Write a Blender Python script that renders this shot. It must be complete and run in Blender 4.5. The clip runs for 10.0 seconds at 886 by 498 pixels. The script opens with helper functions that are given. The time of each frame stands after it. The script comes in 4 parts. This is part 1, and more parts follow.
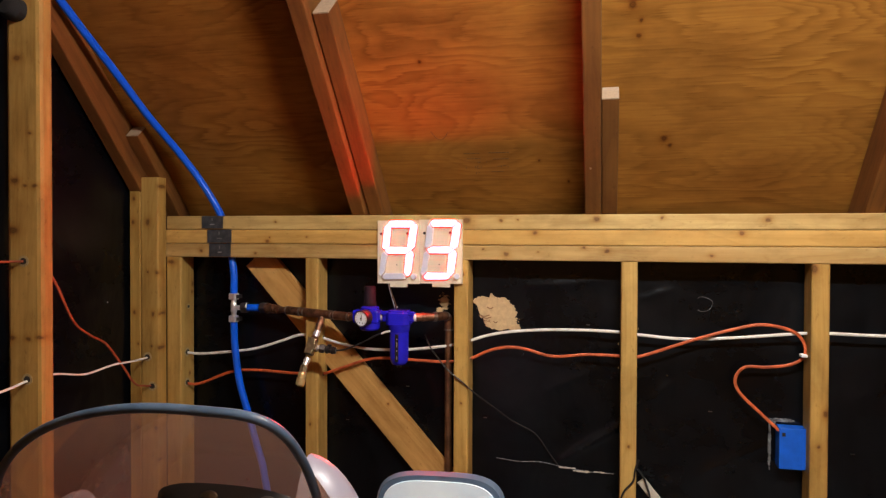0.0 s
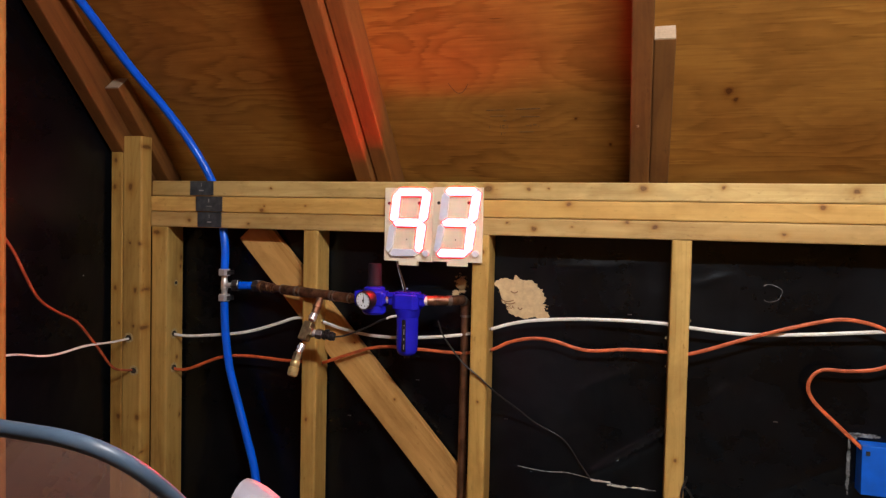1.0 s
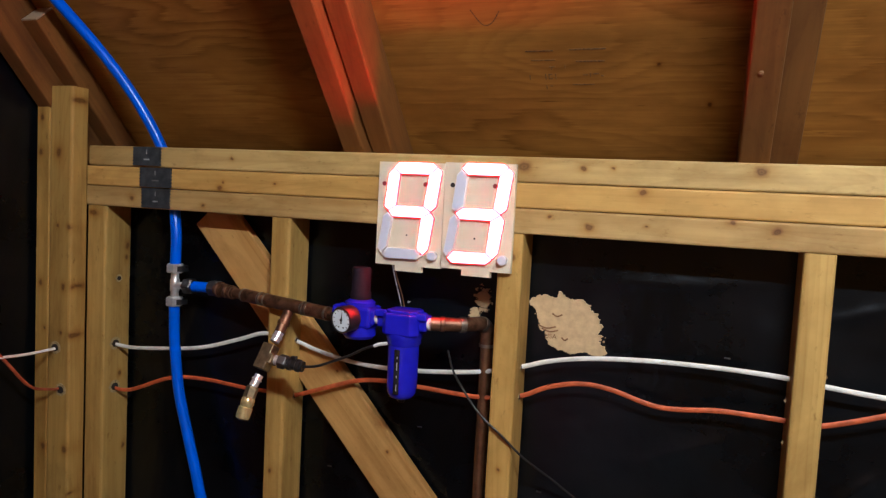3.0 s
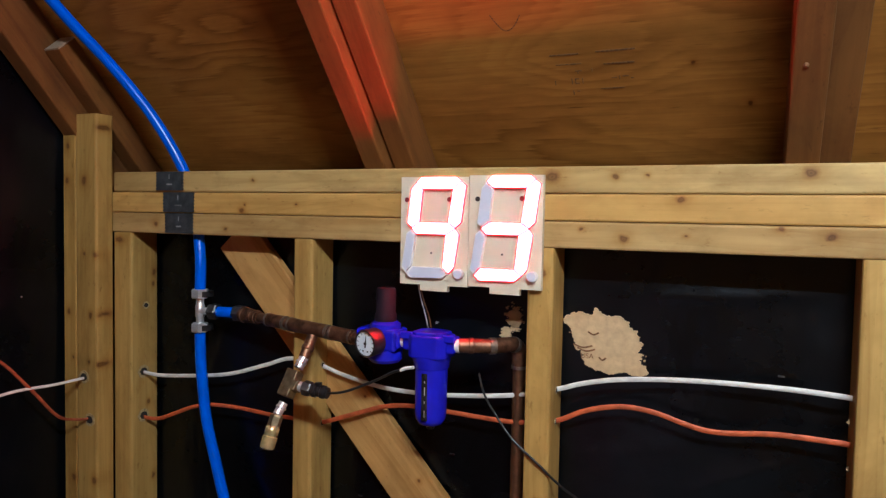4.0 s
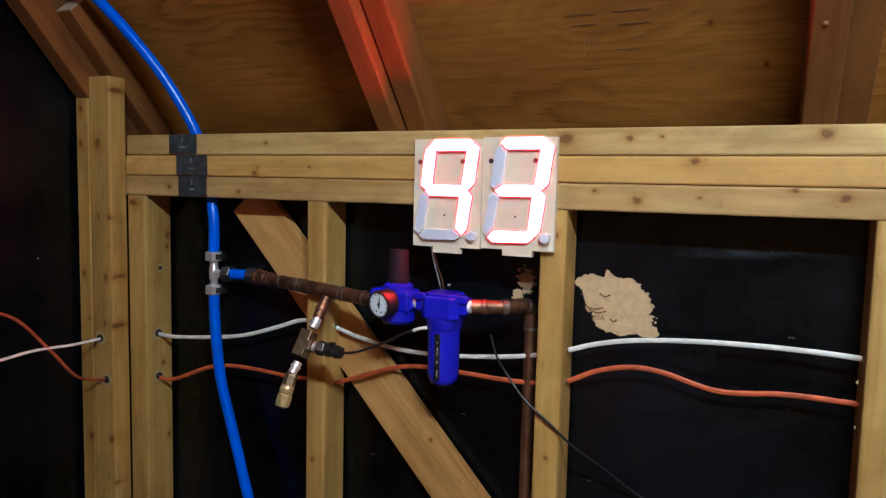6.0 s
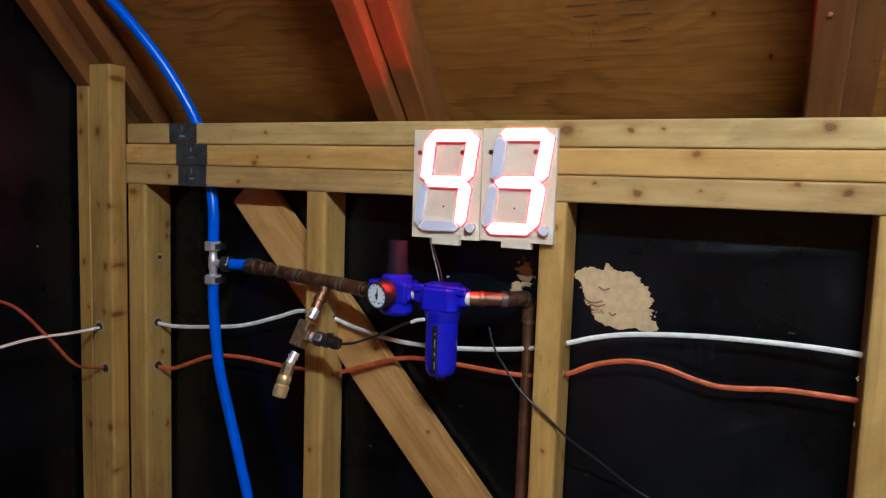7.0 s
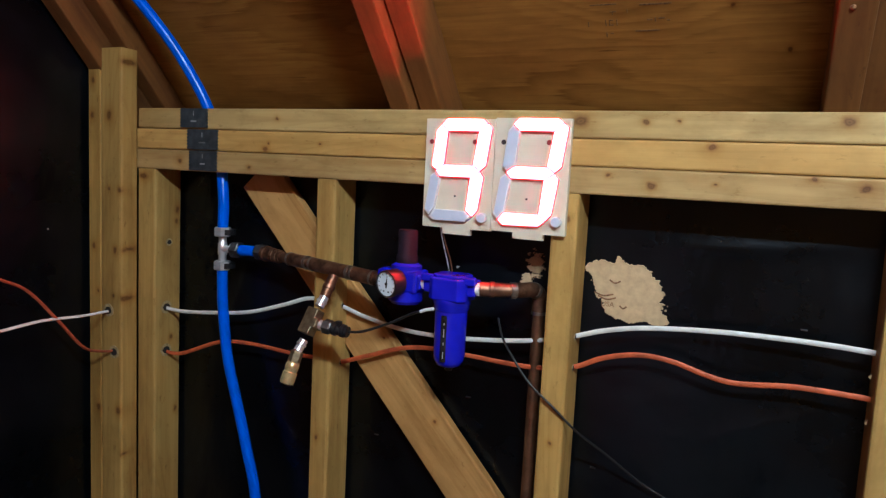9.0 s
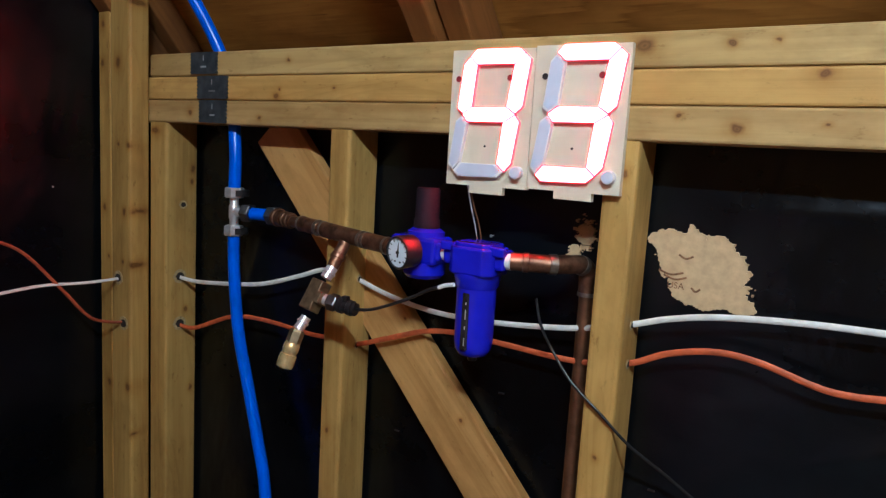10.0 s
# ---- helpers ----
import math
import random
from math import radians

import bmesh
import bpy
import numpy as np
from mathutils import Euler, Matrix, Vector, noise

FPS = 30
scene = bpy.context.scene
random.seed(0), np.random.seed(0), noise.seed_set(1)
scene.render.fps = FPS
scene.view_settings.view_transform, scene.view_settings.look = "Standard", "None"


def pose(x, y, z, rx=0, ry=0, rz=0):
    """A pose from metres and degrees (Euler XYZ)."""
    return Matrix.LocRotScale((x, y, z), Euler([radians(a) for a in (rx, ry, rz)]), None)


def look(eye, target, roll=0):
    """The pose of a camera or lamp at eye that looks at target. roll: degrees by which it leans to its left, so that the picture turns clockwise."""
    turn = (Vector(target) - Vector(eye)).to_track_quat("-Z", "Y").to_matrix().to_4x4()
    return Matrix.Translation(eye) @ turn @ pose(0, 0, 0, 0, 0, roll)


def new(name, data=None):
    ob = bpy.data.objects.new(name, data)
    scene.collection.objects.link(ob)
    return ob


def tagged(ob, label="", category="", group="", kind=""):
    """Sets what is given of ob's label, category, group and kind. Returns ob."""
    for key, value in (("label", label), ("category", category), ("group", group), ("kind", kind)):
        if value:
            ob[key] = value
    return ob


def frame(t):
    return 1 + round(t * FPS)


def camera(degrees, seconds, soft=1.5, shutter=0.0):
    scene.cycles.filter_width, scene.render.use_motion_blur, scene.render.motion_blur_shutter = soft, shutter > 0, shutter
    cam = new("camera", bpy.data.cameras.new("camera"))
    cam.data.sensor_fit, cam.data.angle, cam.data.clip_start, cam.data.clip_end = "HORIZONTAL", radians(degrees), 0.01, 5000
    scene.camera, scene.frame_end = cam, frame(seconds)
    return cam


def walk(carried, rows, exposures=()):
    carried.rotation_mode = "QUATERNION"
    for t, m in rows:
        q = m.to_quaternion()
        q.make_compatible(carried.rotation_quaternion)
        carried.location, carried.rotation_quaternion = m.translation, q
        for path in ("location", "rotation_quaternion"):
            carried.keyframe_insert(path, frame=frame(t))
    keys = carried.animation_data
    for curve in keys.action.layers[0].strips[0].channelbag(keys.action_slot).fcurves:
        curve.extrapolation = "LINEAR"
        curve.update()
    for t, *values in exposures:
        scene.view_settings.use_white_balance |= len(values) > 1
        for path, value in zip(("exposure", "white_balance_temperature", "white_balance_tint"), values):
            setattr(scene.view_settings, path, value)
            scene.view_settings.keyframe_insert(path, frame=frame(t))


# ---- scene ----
cam = camera(65.7, 10.0, soft=1.35)
PATH = [
    (0, (0.063, -0.286, 1.518), (-0.4, 1.659, 1.484), 0.2),
    (0.5, (0.048, -0.147, 1.492), (-0.45, 1.79, 1.464), 1.7),
    (1, (0.045, -0.036, 1.481), (-0.517, 1.882, 1.411), 1.3),
    (1.5, (0.041, 0.106, 1.505), (-0.568, 2.008, 1.394), 1.5),
    (2, (0.041, 0.213, 1.496), (-0.645, 2.086, 1.358), 0.4),
    (2.2, (0.007, 0.239, 1.504), (-0.684, 2.11, 1.354), 3.0),
    (3.3, (-0.023, 0.461, 1.503), (-0.756, 2.318, 1.38), 2.8),
    (3.5, (-0.021, 0.473, 1.504), (-0.793, 2.315, 1.407), 2.3),
    (4, (-0.02, 0.466, 1.502), (-0.843, 2.286, 1.408), 1.1),
    (4.5, (-0.013, 0.46, 1.497), (-0.876, 2.26, 1.371), 0.0),
    (5, (-0.016, 0.453, 1.493), (-0.864, 2.259, 1.347), 1.0),
    (6.5, (-0.029, 0.458, 1.484), (-0.863, 2.267, 1.3), 1.4),
    (7, (-0.021, 0.463, 1.482), (-0.866, 2.266, 1.291), 1.9),
    (7.5, (-0.027, 0.463, 1.48), (-0.868, 2.266, 1.282), 1.8),
    (8, (-0.028, 0.463, 1.48), (-0.867, 2.267, 1.28), 2.0),
    (8.5, (-0.031, 0.459, 1.482), (-0.892, 2.252, 1.266), 3.1),
    (9, (-0.028, 0.465, 1.479), (-0.888, 2.257, 1.262), 2.9),
    (9.5, (-0.039, 0.488, 1.473), (-0.901, 2.277, 1.234), 4.1),
    (9.7, (-0.035, 0.547, 1.469), (-0.974, 2.29, 1.183), 4.1),
    (10, (-0.043, 0.667, 1.435), (-1.114, 2.334, 1.162), 3.4),
]
EXPOSURES = [(0.0, 0.0, 6250, 12), (1.0, -0.02, 5920, 11), (2.0, -0.06, 5620, 9), (3.5, -0.08, 5230, 5.5), (6.5, -0.12, 4880, 1), (10.0, -0.12, 4780, 0)]
walk(cam, [(t, look(eye, target, roll)) for t, eye, target, roll in PATH], EXPOSURES)

# ---- light ----
world = bpy.data.worlds.new("night")
scene.world = world
world.use_nodes = True
world.node_tree.nodes["Background"].inputs[0].default_value = (0.01, 0.012, 0.016, 1)
world.node_tree.nodes["Background"].inputs[1].default_value = 0.3
# one fluorescent batten hangs along x; its tube is the only lamp besides the display
LAMP_X0, LAMP_X1, LAMP_Y, LAMP_Z = 0.05, 0.72, 0.05, 2.42
LAMP_GLOW = 590.0


# ---- materials ----
def material(name, rough=0.5, metal=0.0, color=(0.5, 0.5, 0.5)):
    m = bpy.data.materials.new(name)
    m.use_nodes = True
    b = m.node_tree.nodes["Principled BSDF"]
    b.inputs["Base Color"].default_value = (*color, 1)
    b.inputs["Roughness"].default_value = rough
    b.inputs["Metallic"].default_value = metal
    return m, m.node_tree.nodes, m.node_tree.links, b


def coords(nodes, links, scale, kind="Object", shift=True):
    """Texture coordinates at a scale, shifted for each object."""
    tex = nodes.new("ShaderNodeTexCoord")
    mp = nodes.new("ShaderNodeMapping")
    mp.inputs["Scale"].default_value = scale
    links.new(tex.outputs[kind], mp.inputs["Vector"])
    if shift:
        info = nodes.new("ShaderNodeObjectInfo")
        mul = nodes.new("ShaderNodeVectorMath")
        mul.operation = "SCALE"
        mul.inputs[0].default_value = (37.0, 11.0, 23.0)
        links.new(info.outputs["Random"], mul.inputs["Scale"])
        links.new(mul.outputs[0], mp.inputs["Location"])
    return mp.outputs[0]


def ramp(nodes, links, source, stops):
    r = nodes.new("ShaderNodeValToRGB")
    els = r.color_ramp.elements
    while len(els) < len(stops):
        els.new(0.5)
    for e, (p, c) in zip(els, stops):
        e.position, e.color = p, (*c, 1)
    links.new(source, r.inputs[0])
    return r.outputs[0]


def noise_tex(nodes, links, vec, scale=1.0, detail=4.0, rough=0.55, dist=0.0):
    n = nodes.new("ShaderNodeTexNoise")
    n.inputs["Scale"].default_value = scale
    n.inputs["Detail"].default_value = detail
    n.inputs["Roughness"].default_value = rough
    n.inputs["Distortion"].default_value = dist
    links.new(vec, n.inputs["Vector"])
    return n.outputs["Fac"]


def mix(nodes, links, kind, fac, a, b):
    m = nodes.new("ShaderNodeMix")
    m.data_type, m.blend_type = "RGBA", kind
    for sock, v in ((m.inputs[0], fac), (m.inputs[6], a), (m.inputs[7], b)):
        if isinstance(v, (int, float)):
            sock.default_value = v
        elif isinstance(v, tuple):
            sock.default_value = (*v, 1)
        else:
            links.new(v, sock)
    return m.outputs[2]


def bump(nodes, links, b, height, strength, distance):
    n = nodes.new("ShaderNodeBump")
    n.inputs["Strength"].default_value = strength
    n.inputs["Distance"].default_value = distance
    links.new(height, n.inputs["Height"])
    links.new(n.outputs[0], b.inputs["Normal"])


def math_node(nodes, links, kind, a, b=0.0):
    n = nodes.new("ShaderNodeMath")
    n.operation = kind
    for sock, v in zip(n.inputs, (a, b)):
        if isinstance(v, (int, float)):
            sock.default_value = v
        else:
            links.new(v, sock)
    return n.outputs[0]


def knot_field(nodes, links, vec, knots, spread):
    """Distance to the nearest knot in knot radii; knots are (x, y, z, radius), spread scales each axis."""
    wob = nodes.new("ShaderNodeTexNoise")
    wob.inputs["Scale"].default_value = 90.0
    links.new(vec, wob.inputs["Vector"])
    off = nodes.new("ShaderNodeVectorMath")
    off.operation = "MULTIPLY_ADD"
    off.inputs[1].default_value, off.inputs[2].default_value = (0.006,) * 3, (-0.003,) * 3
    links.new(wob.outputs["Color"], off.inputs[0])
    moved = nodes.new("ShaderNodeVectorMath")
    links.new(vec, moved.inputs[0])
    links.new(off.outputs[0], moved.inputs[1])
    out = 9.0
    for x, y, z, r in knots:
        sub = nodes.new("ShaderNodeVectorMath")
        sub.operation = "SUBTRACT"
        sub.inputs[1].default_value = (x, y, z)
        links.new(moved.outputs[0], sub.inputs[0])
        mul = nodes.new("ShaderNodeVectorMath")
        mul.operation = "MULTIPLY"
        mul.inputs[1].default_value = tuple(k / (0.75 * r) for k in spread)
        links.new(sub.outputs[0], mul.inputs[0])
        size = nodes.new("ShaderNodeVectorMath")
        size.operation = "LENGTH"
        links.new(mul.outputs[0], size.inputs[0])
        out = math_node(nodes, links, "MINIMUM", size.outputs["Value"], out)
    return math_node(nodes, links, "DIVIDE", out, 5.0)


KNOT_RINGS = [(0.0, (0.26, 0.17, 0.10)), (0.06, (0.40, 0.29, 0.19)), (0.12, (0.30, 0.20, 0.12)), (0.20, (0.62, 0.50, 0.37)), (0.32, (0.84, 0.77, 0.66)), (0.60, (0.96, 0.94, 0.90)), (0.9, (1, 1, 1))]


def lumber(name, pale, dark, rough=0.6, knots=(), spread=(0.8, 0.2, 1.0), stain=0.55):
    """Planed softwood: soft bands and fibres along local x, knots at their places, handling stains."""
    m, nodes, links, b = material(name, rough)
    b.inputs["Specular IOR Level"].default_value = 0.32
    grain = noise_tex(nodes, links, coords(nodes, links, (2.2, 120, 120)), 1.0, 5, 0.6, 0.3)
    band = noise_tex(nodes, links, coords(nodes, links, (1.6, 16, 16)), 1.0, 3, 0.55, 0.8)
    col = ramp(nodes, links, band, [(0.32, dark), (0.64, pale)])
    # growth rings: thin darker lines that wander along the board
    turns = math_node(nodes, links, "MULTIPLY", noise_tex(nodes, links, coords(nodes, links, (1.3, 12, 12)), 1.0, 2.0, 0.45, 0.6), 13.0)
    saw = math_node(nodes, links, "FRACT", turns)
    col = mix(nodes, links, "MULTIPLY", 0.22, col, ramp(nodes, links, saw, [(0.0, (1, 1, 1)), (0.60, (0.93, 0.90, 0.85)), (0.92, (0.60, 0.48, 0.34)), (1.0, (1, 1, 1))]))
    col = mix(nodes, links, "MULTIPLY", 0.26, col, ramp(nodes, links, grain, [(0.36, (0.58, 0.50, 0.40)), (0.56, (1, 1, 1))]))
    # blotches a hand wide and small dirty flecks
    blotch = noise_tex(nodes, links, coords(nodes, links, (6, 13, 13)), 1.0, 5, 0.65, 0.4)
    col = mix(nodes, links, "MULTIPLY", stain, col, ramp(nodes, links, blotch, [(0.30, (0.44, 0.38, 0.29)), (0.55, (1, 1, 1)), (0.8, (1.0, 1.0, 0.97))]))
    fleck = noise_tex(nodes, links, coords(nodes, links, (45, 110, 110)), 1.0, 4, 0.7)
    col = mix(nodes, links, "MULTIPLY", 0.5, col, ramp(nodes, links, fleck, [(0.27, (0.35, 0.28, 0.20)), (0.39, (1, 1, 1))]))
    if knots:
        place = nodes.new("ShaderNodeNewGeometry")
        near = knot_field(nodes, links, place.outputs["Position"], knots, spread)
        col = mix(nodes, links, "MULTIPLY", 1.0, col, ramp(nodes, links, near, KNOT_RINGS))
    # each board differs a little in hue
    info = nodes.new("ShaderNodeObjectInfo")
    col = mix(nodes, links, "MULTIPLY", 1.0, col, ramp(nodes, links, info.outputs["Random"], [(0.0, (1.0, 0.93, 0.76)), (0.35, (0.97, 0.97, 0.94)), (0.7, (1.0, 0.94, 0.80)), (1.0, (0.94, 0.95, 0.95))]))
    links.new(col, b.inputs["Base Color"])
    bump(nodes, links, b, grain, 0.22, 0.0015)
    return m


def plain(name, color, rough=0.5, metal=0.0, vary=0.15, scale=40.0, relief=0.0):
    """One colour with faint blotches and relief."""
    m, nodes, links, b = material(name, rough, metal, color)
    n = noise_tex(nodes, links, coords(nodes, links, (scale,) * 3), 1.0, 4)
    lo = tuple(c * (1 - vary) for c in color)
    hi = tuple(min(1, c * (1 + vary)) for c in color)
    links.new(ramp(nodes, links, n, [(0.3, lo), (0.7, hi)]), b.inputs["Base Color"])
    if relief:
        bump(nodes, links, b, n, 0.4, relief)
    return m


UPRIGHT = (1.0, 0.2, 0.75)          # knots in uprights stretch along z
STUD = lumber("stud_wood", (0.53, 0.345, 0.105), (0.37, 0.215, 0.054), knots=[
    (-0.286, 1.40, 1.425, 0.004), (-0.290, 1.40, 1.10, 0.003), (0.118, 1.40, 1.02, 0.004), (0.517, 1.40, 1.450, 0.009), (0.543, 1.40, 1.125, 0.007), (0.530, 1.40, 1.05, 0.004), (-0.70, 1.40, 1.02, 0.004)], spread=UPRIGHT)
CORNER_STUD = lumber("corner_stud_wood", (0.50, 0.340, 0.110), (0.37, 0.225, 0.062), knots=[
    (-1.118, 1.40, 1.447, 0.004), (-1.087, 1.454, 1.383, 0.0055), (-1.087, 1.452, 1.36, 0.004), (-1.087, 1.440, 1.130, 0.004), (-1.087, 1.452, 0.98, 0.004)], spread=(0.3, 1.0, 0.6))
POST = lumber("post_wood", (0.49, 0.318, 0.094), (0.34, 0.198, 0.050), knots=[
    (-1.206, 1.36, 1.622, 0.0055), (-1.209, 1.36, 1.557, 0.0060), (-1.163, 1.36, 1.557, 0.0080), (-1.206, 1.36, 1.308, 0.0055), (-1.147, 1.36, 1.304, 0.0055), (-1.163, 1.36, 1.420, 0.0035), (-1.135, 1.36, 1.418, 0.0045),
    (-1.128, 1.375, 1.306, 0.0050), (-1.195, 1.36, 0.988, 0.0060), (-1.139, 1.36, 0.991, 0.0070), (-1.130, 1.36, 0.904, 0.0035), (-1.195, 1.36, 1.222, 0.0030), (-1.152, 1.36, 1.216, 0.0035), (-1.130, 1.37, 1.212, 0.0045), (-1.130, 1.375, 1.655, 0.0045)], spread=UPRIGHT)
NEAR_STUD = lumber("near_stud_wood", (0.52, 0.345, 0.110), (0.38, 0.225, 0.060), knots=[
    (-1.182, 0.952, 1.903, 0.0090), (-1.190, 0.952, 1.638, 0.0090), (-1.163, 0.952, 1.627, 0.0045), (-1.138, 0.952, 1.626, 0.0060), (-1.195, 0.952, 1.530, 0.0110), (-1.203, 0.952, 1.450, 0.0080),
    (-1.200, 0.952, 1.295, 0.0080), (-1.157, 0.952, 1.294, 0.0060), (-1.130, 0.952, 1.298, 0.0065), (-1.150, 0.952, 1.740, 0.0040), (-1.175, 0.952, 2.06, 0.0070)], spread=(0.7, 0.2, 1.1))
PLATE_TOP = lumber("upper_plate_wood", (0.54, 0.402, 0.178), (0.40, 0.265, 0.098), stain=0.6, knots=[
    (-0.278, 1.40, 1.560, 0.0105), (-0.191, 1.40, 1.560, 0.0042), (-0.150, 1.40, 1.561, 0.0025), (0.040, 1.40, 1.563, 0.0085), (0.19, 1.40, 1.566, 0.0042), (0.42, 1.40, 1.560, 0.006), (-0.80, 1.40, 1.558, 0.003)])
PLATE_MID = lumber("middle_plate_wood", (0.60, 0.385, 0.122), (0.43, 0.245, 0.064), stain=0.4, knots=[
    (-0.107, 1.40, 1.530, 0.0055), (-0.824, 1.40, 1.506, 0.0052), (-0.818, 1.40, 1.516, 0.0026), (0.365, 1.40, 1.530, 0.0060), (-0.71, 1.40, 1.518, 0.0024)])
PLATE_LOW = lumber("lower_plate_wood", (0.56, 0.388, 0.155), (0.41, 0.243, 0.077), knots=[
    (-0.178, 1.40, 1.477, 0.0060), (-0.235, 1.40, 1.488, 0.0024), (0.010, 1.40, 1.495, 0.0040), (0.065, 1.40, 1.486, 0.0058), (-0.860, 1.40, 1.474, 0.0030), (-1.024, 1.40, 1.479, 0.0050), (-0.10, 1.40, 1.483, 0.002), (0.30, 1.40, 1.478, 0.004)])
BRACE = lumber("brace_wood", (0.58, 0.335, 0.110), (0.41, 0.215, 0.060), knots=[(-0.497, 1.445, 1.075, 0.0035), (-0.60, 1.445, 1.20, 0.003)], spread=(1, 0.2, 1))
RAFTER = lumber("rafter_wood", (0.205, 0.084, 0.015), (0.132, 0.050, 0.008), rough=0.75, knots=[
    (-0.572, 1.36, 1.70, 0.005), (-0.535, 1.36, 1.72, 0.006), (-0.53, 1.28, 1.84, 0.005), (-1.20, 1.25, 1.80, 0.005), (0.03, 1.31, 1.76, 0.003)], spread=(1, 0.7, 0.7))


def plywood_material():
    """Rotary-cut veneer: oval figures in long wandering rings, fibres along local x, dark knots."""
    m, nodes, links, b = material("plywood_veneer", 0.7)
    b.inputs["Specular IOR Level"].default_value = 0.15
    flat = coords(nodes, links, (1.0, 1.0, 0.0), shift=False)
    height = math_node(nodes, links, "MULTIPLY", noise_tex(nodes, links, coords(nodes, links, (1.15, 3.4, 0.0), shift=False), 1.25, 3.0, 0.5, 0.35), 1.15)
    for u, v, ru, rv in ((-0.244, 0.335, 0.17, 0.075), (0.41, 0.31, 0.16, 0.07), (-0.20, 0.66, 0.24, 0.07), (-0.83, 0.42, 0.22, 0.08), (0.38, 0.60, 0.25, 0.09), (1.1, 0.4, 0.2, 0.08)):
        sub = nodes.new("ShaderNodeVectorMath")
        sub.operation = "SUBTRACT"
        sub.inputs[1].default_value = (u, v, 0)
        links.new(flat, sub.inputs[0])
        mul = nodes.new("ShaderNodeVectorMath")
        mul.operation = "MULTIPLY"
        mul.inputs[1].default_value = (1 / ru, 1 / rv, 0)
        links.new(sub.outputs[0], mul.inputs[0])
        dot = nodes.new("ShaderNodeVectorMath")
        dot.operation = "DOT_PRODUCT"
        links.new(mul.outputs[0], dot.inputs[0])
        links.new(mul.outputs[0], dot.inputs[1])
        hill = math_node(nodes, links, "DIVIDE", 0.40, math_node(nodes, links, "ADD", dot.outputs["Value"], 1.0))
        height = math_node(nodes, links, "ADD", height, hill)
    fibre = noise_tex(nodes, links, coords(nodes, links, (7, 170, 20), shift=False), 1.0, 5, 0.65)
    jitter = math_node(nodes, links, "MULTIPLY", fibre, 1.1)
    turns = math_node(nodes, links, "ADD", math_node(nodes, links, "MULTIPLY", height, 15.0), jitter)
    rings = ramp(nodes, links, math_node(nodes, links, "FRACT", turns), [(0.0, (0.312, 0.142, 0.023)), (0.45, (0.295, 0.130, 0.020)), (0.80, (0.212, 0.085, 0.011)), (1.0, (0.312, 0.142, 0.023))])
    # the figure fades in and out over the sheet
    patch = ramp(nodes, links, noise_tex(nodes, links, coords(nodes, links, (2.4, 4.0, 1), shift=False), 1.1, 3, 0.5), [(0.38, (0.25, 0.25, 0.25)), (0.64, (1, 1, 1))])
    col = mix(nodes, links, "MIX", patch, (0.290, 0.127, 0.020), rings)
    col = mix(nodes, links, "MULTIPLY", 0.6, col, ramp(nodes, links, fibre, [(0.33, (0.66, 0.60, 0.52)), (0.60, (1, 1, 1))]))
    # short dark checks along the grain
    check = noise_tex(nodes, links, coords(nodes, links, (14, 230, 20), shift=False), 1.0, 3, 0.6)
    col = mix(nodes, links, "MULTIPLY", 0.7, col, ramp(nodes, links, check, [(0.25, (0.35, 0.26, 0.18)), (0.35, (1, 1, 1))]))
    blotch = noise_tex(nodes, links, coords(nodes, links, (1.9, 4.5, 1), shift=False), 1.5, 6, 0.62)
    col = mix(nodes, links, "MULTIPLY", 0.75, col, ramp(nodes, links, blotch, [(0.32, (0.50, 0.41, 0.32)), (0.50, (0.90, 0.88, 0.84)), (0.66, (1.15, 1.17, 1.10))]))
    near = knot_field(nodes, links, flat, [(-0.356, 0.581, 0, 0.0045), (0.112, 0.680, 0, 0.009), (0.126, 0.612, 0, 0.006), (0.130, 0.645, 0, 0.004), (0.191, 0.355, 0, 0.008), (0.205, 0.335, 0, 0.005), (-0.030, 0.235, 0, 0.003), (-0.10, 0.30, 0, 0.003), (0.02, 0.545, 0, 0.004)], (0.9, 0.8, 0))
    col = mix(nodes, links, "MULTIPLY", 1.0, col, ramp(nodes, links, near, KNOT_RINGS))
    links.new(col, b.inputs["Base Color"])
    bump(nodes, links, b, fibre, 0.15, 0.001)
    return m


PLY = plywood_material()


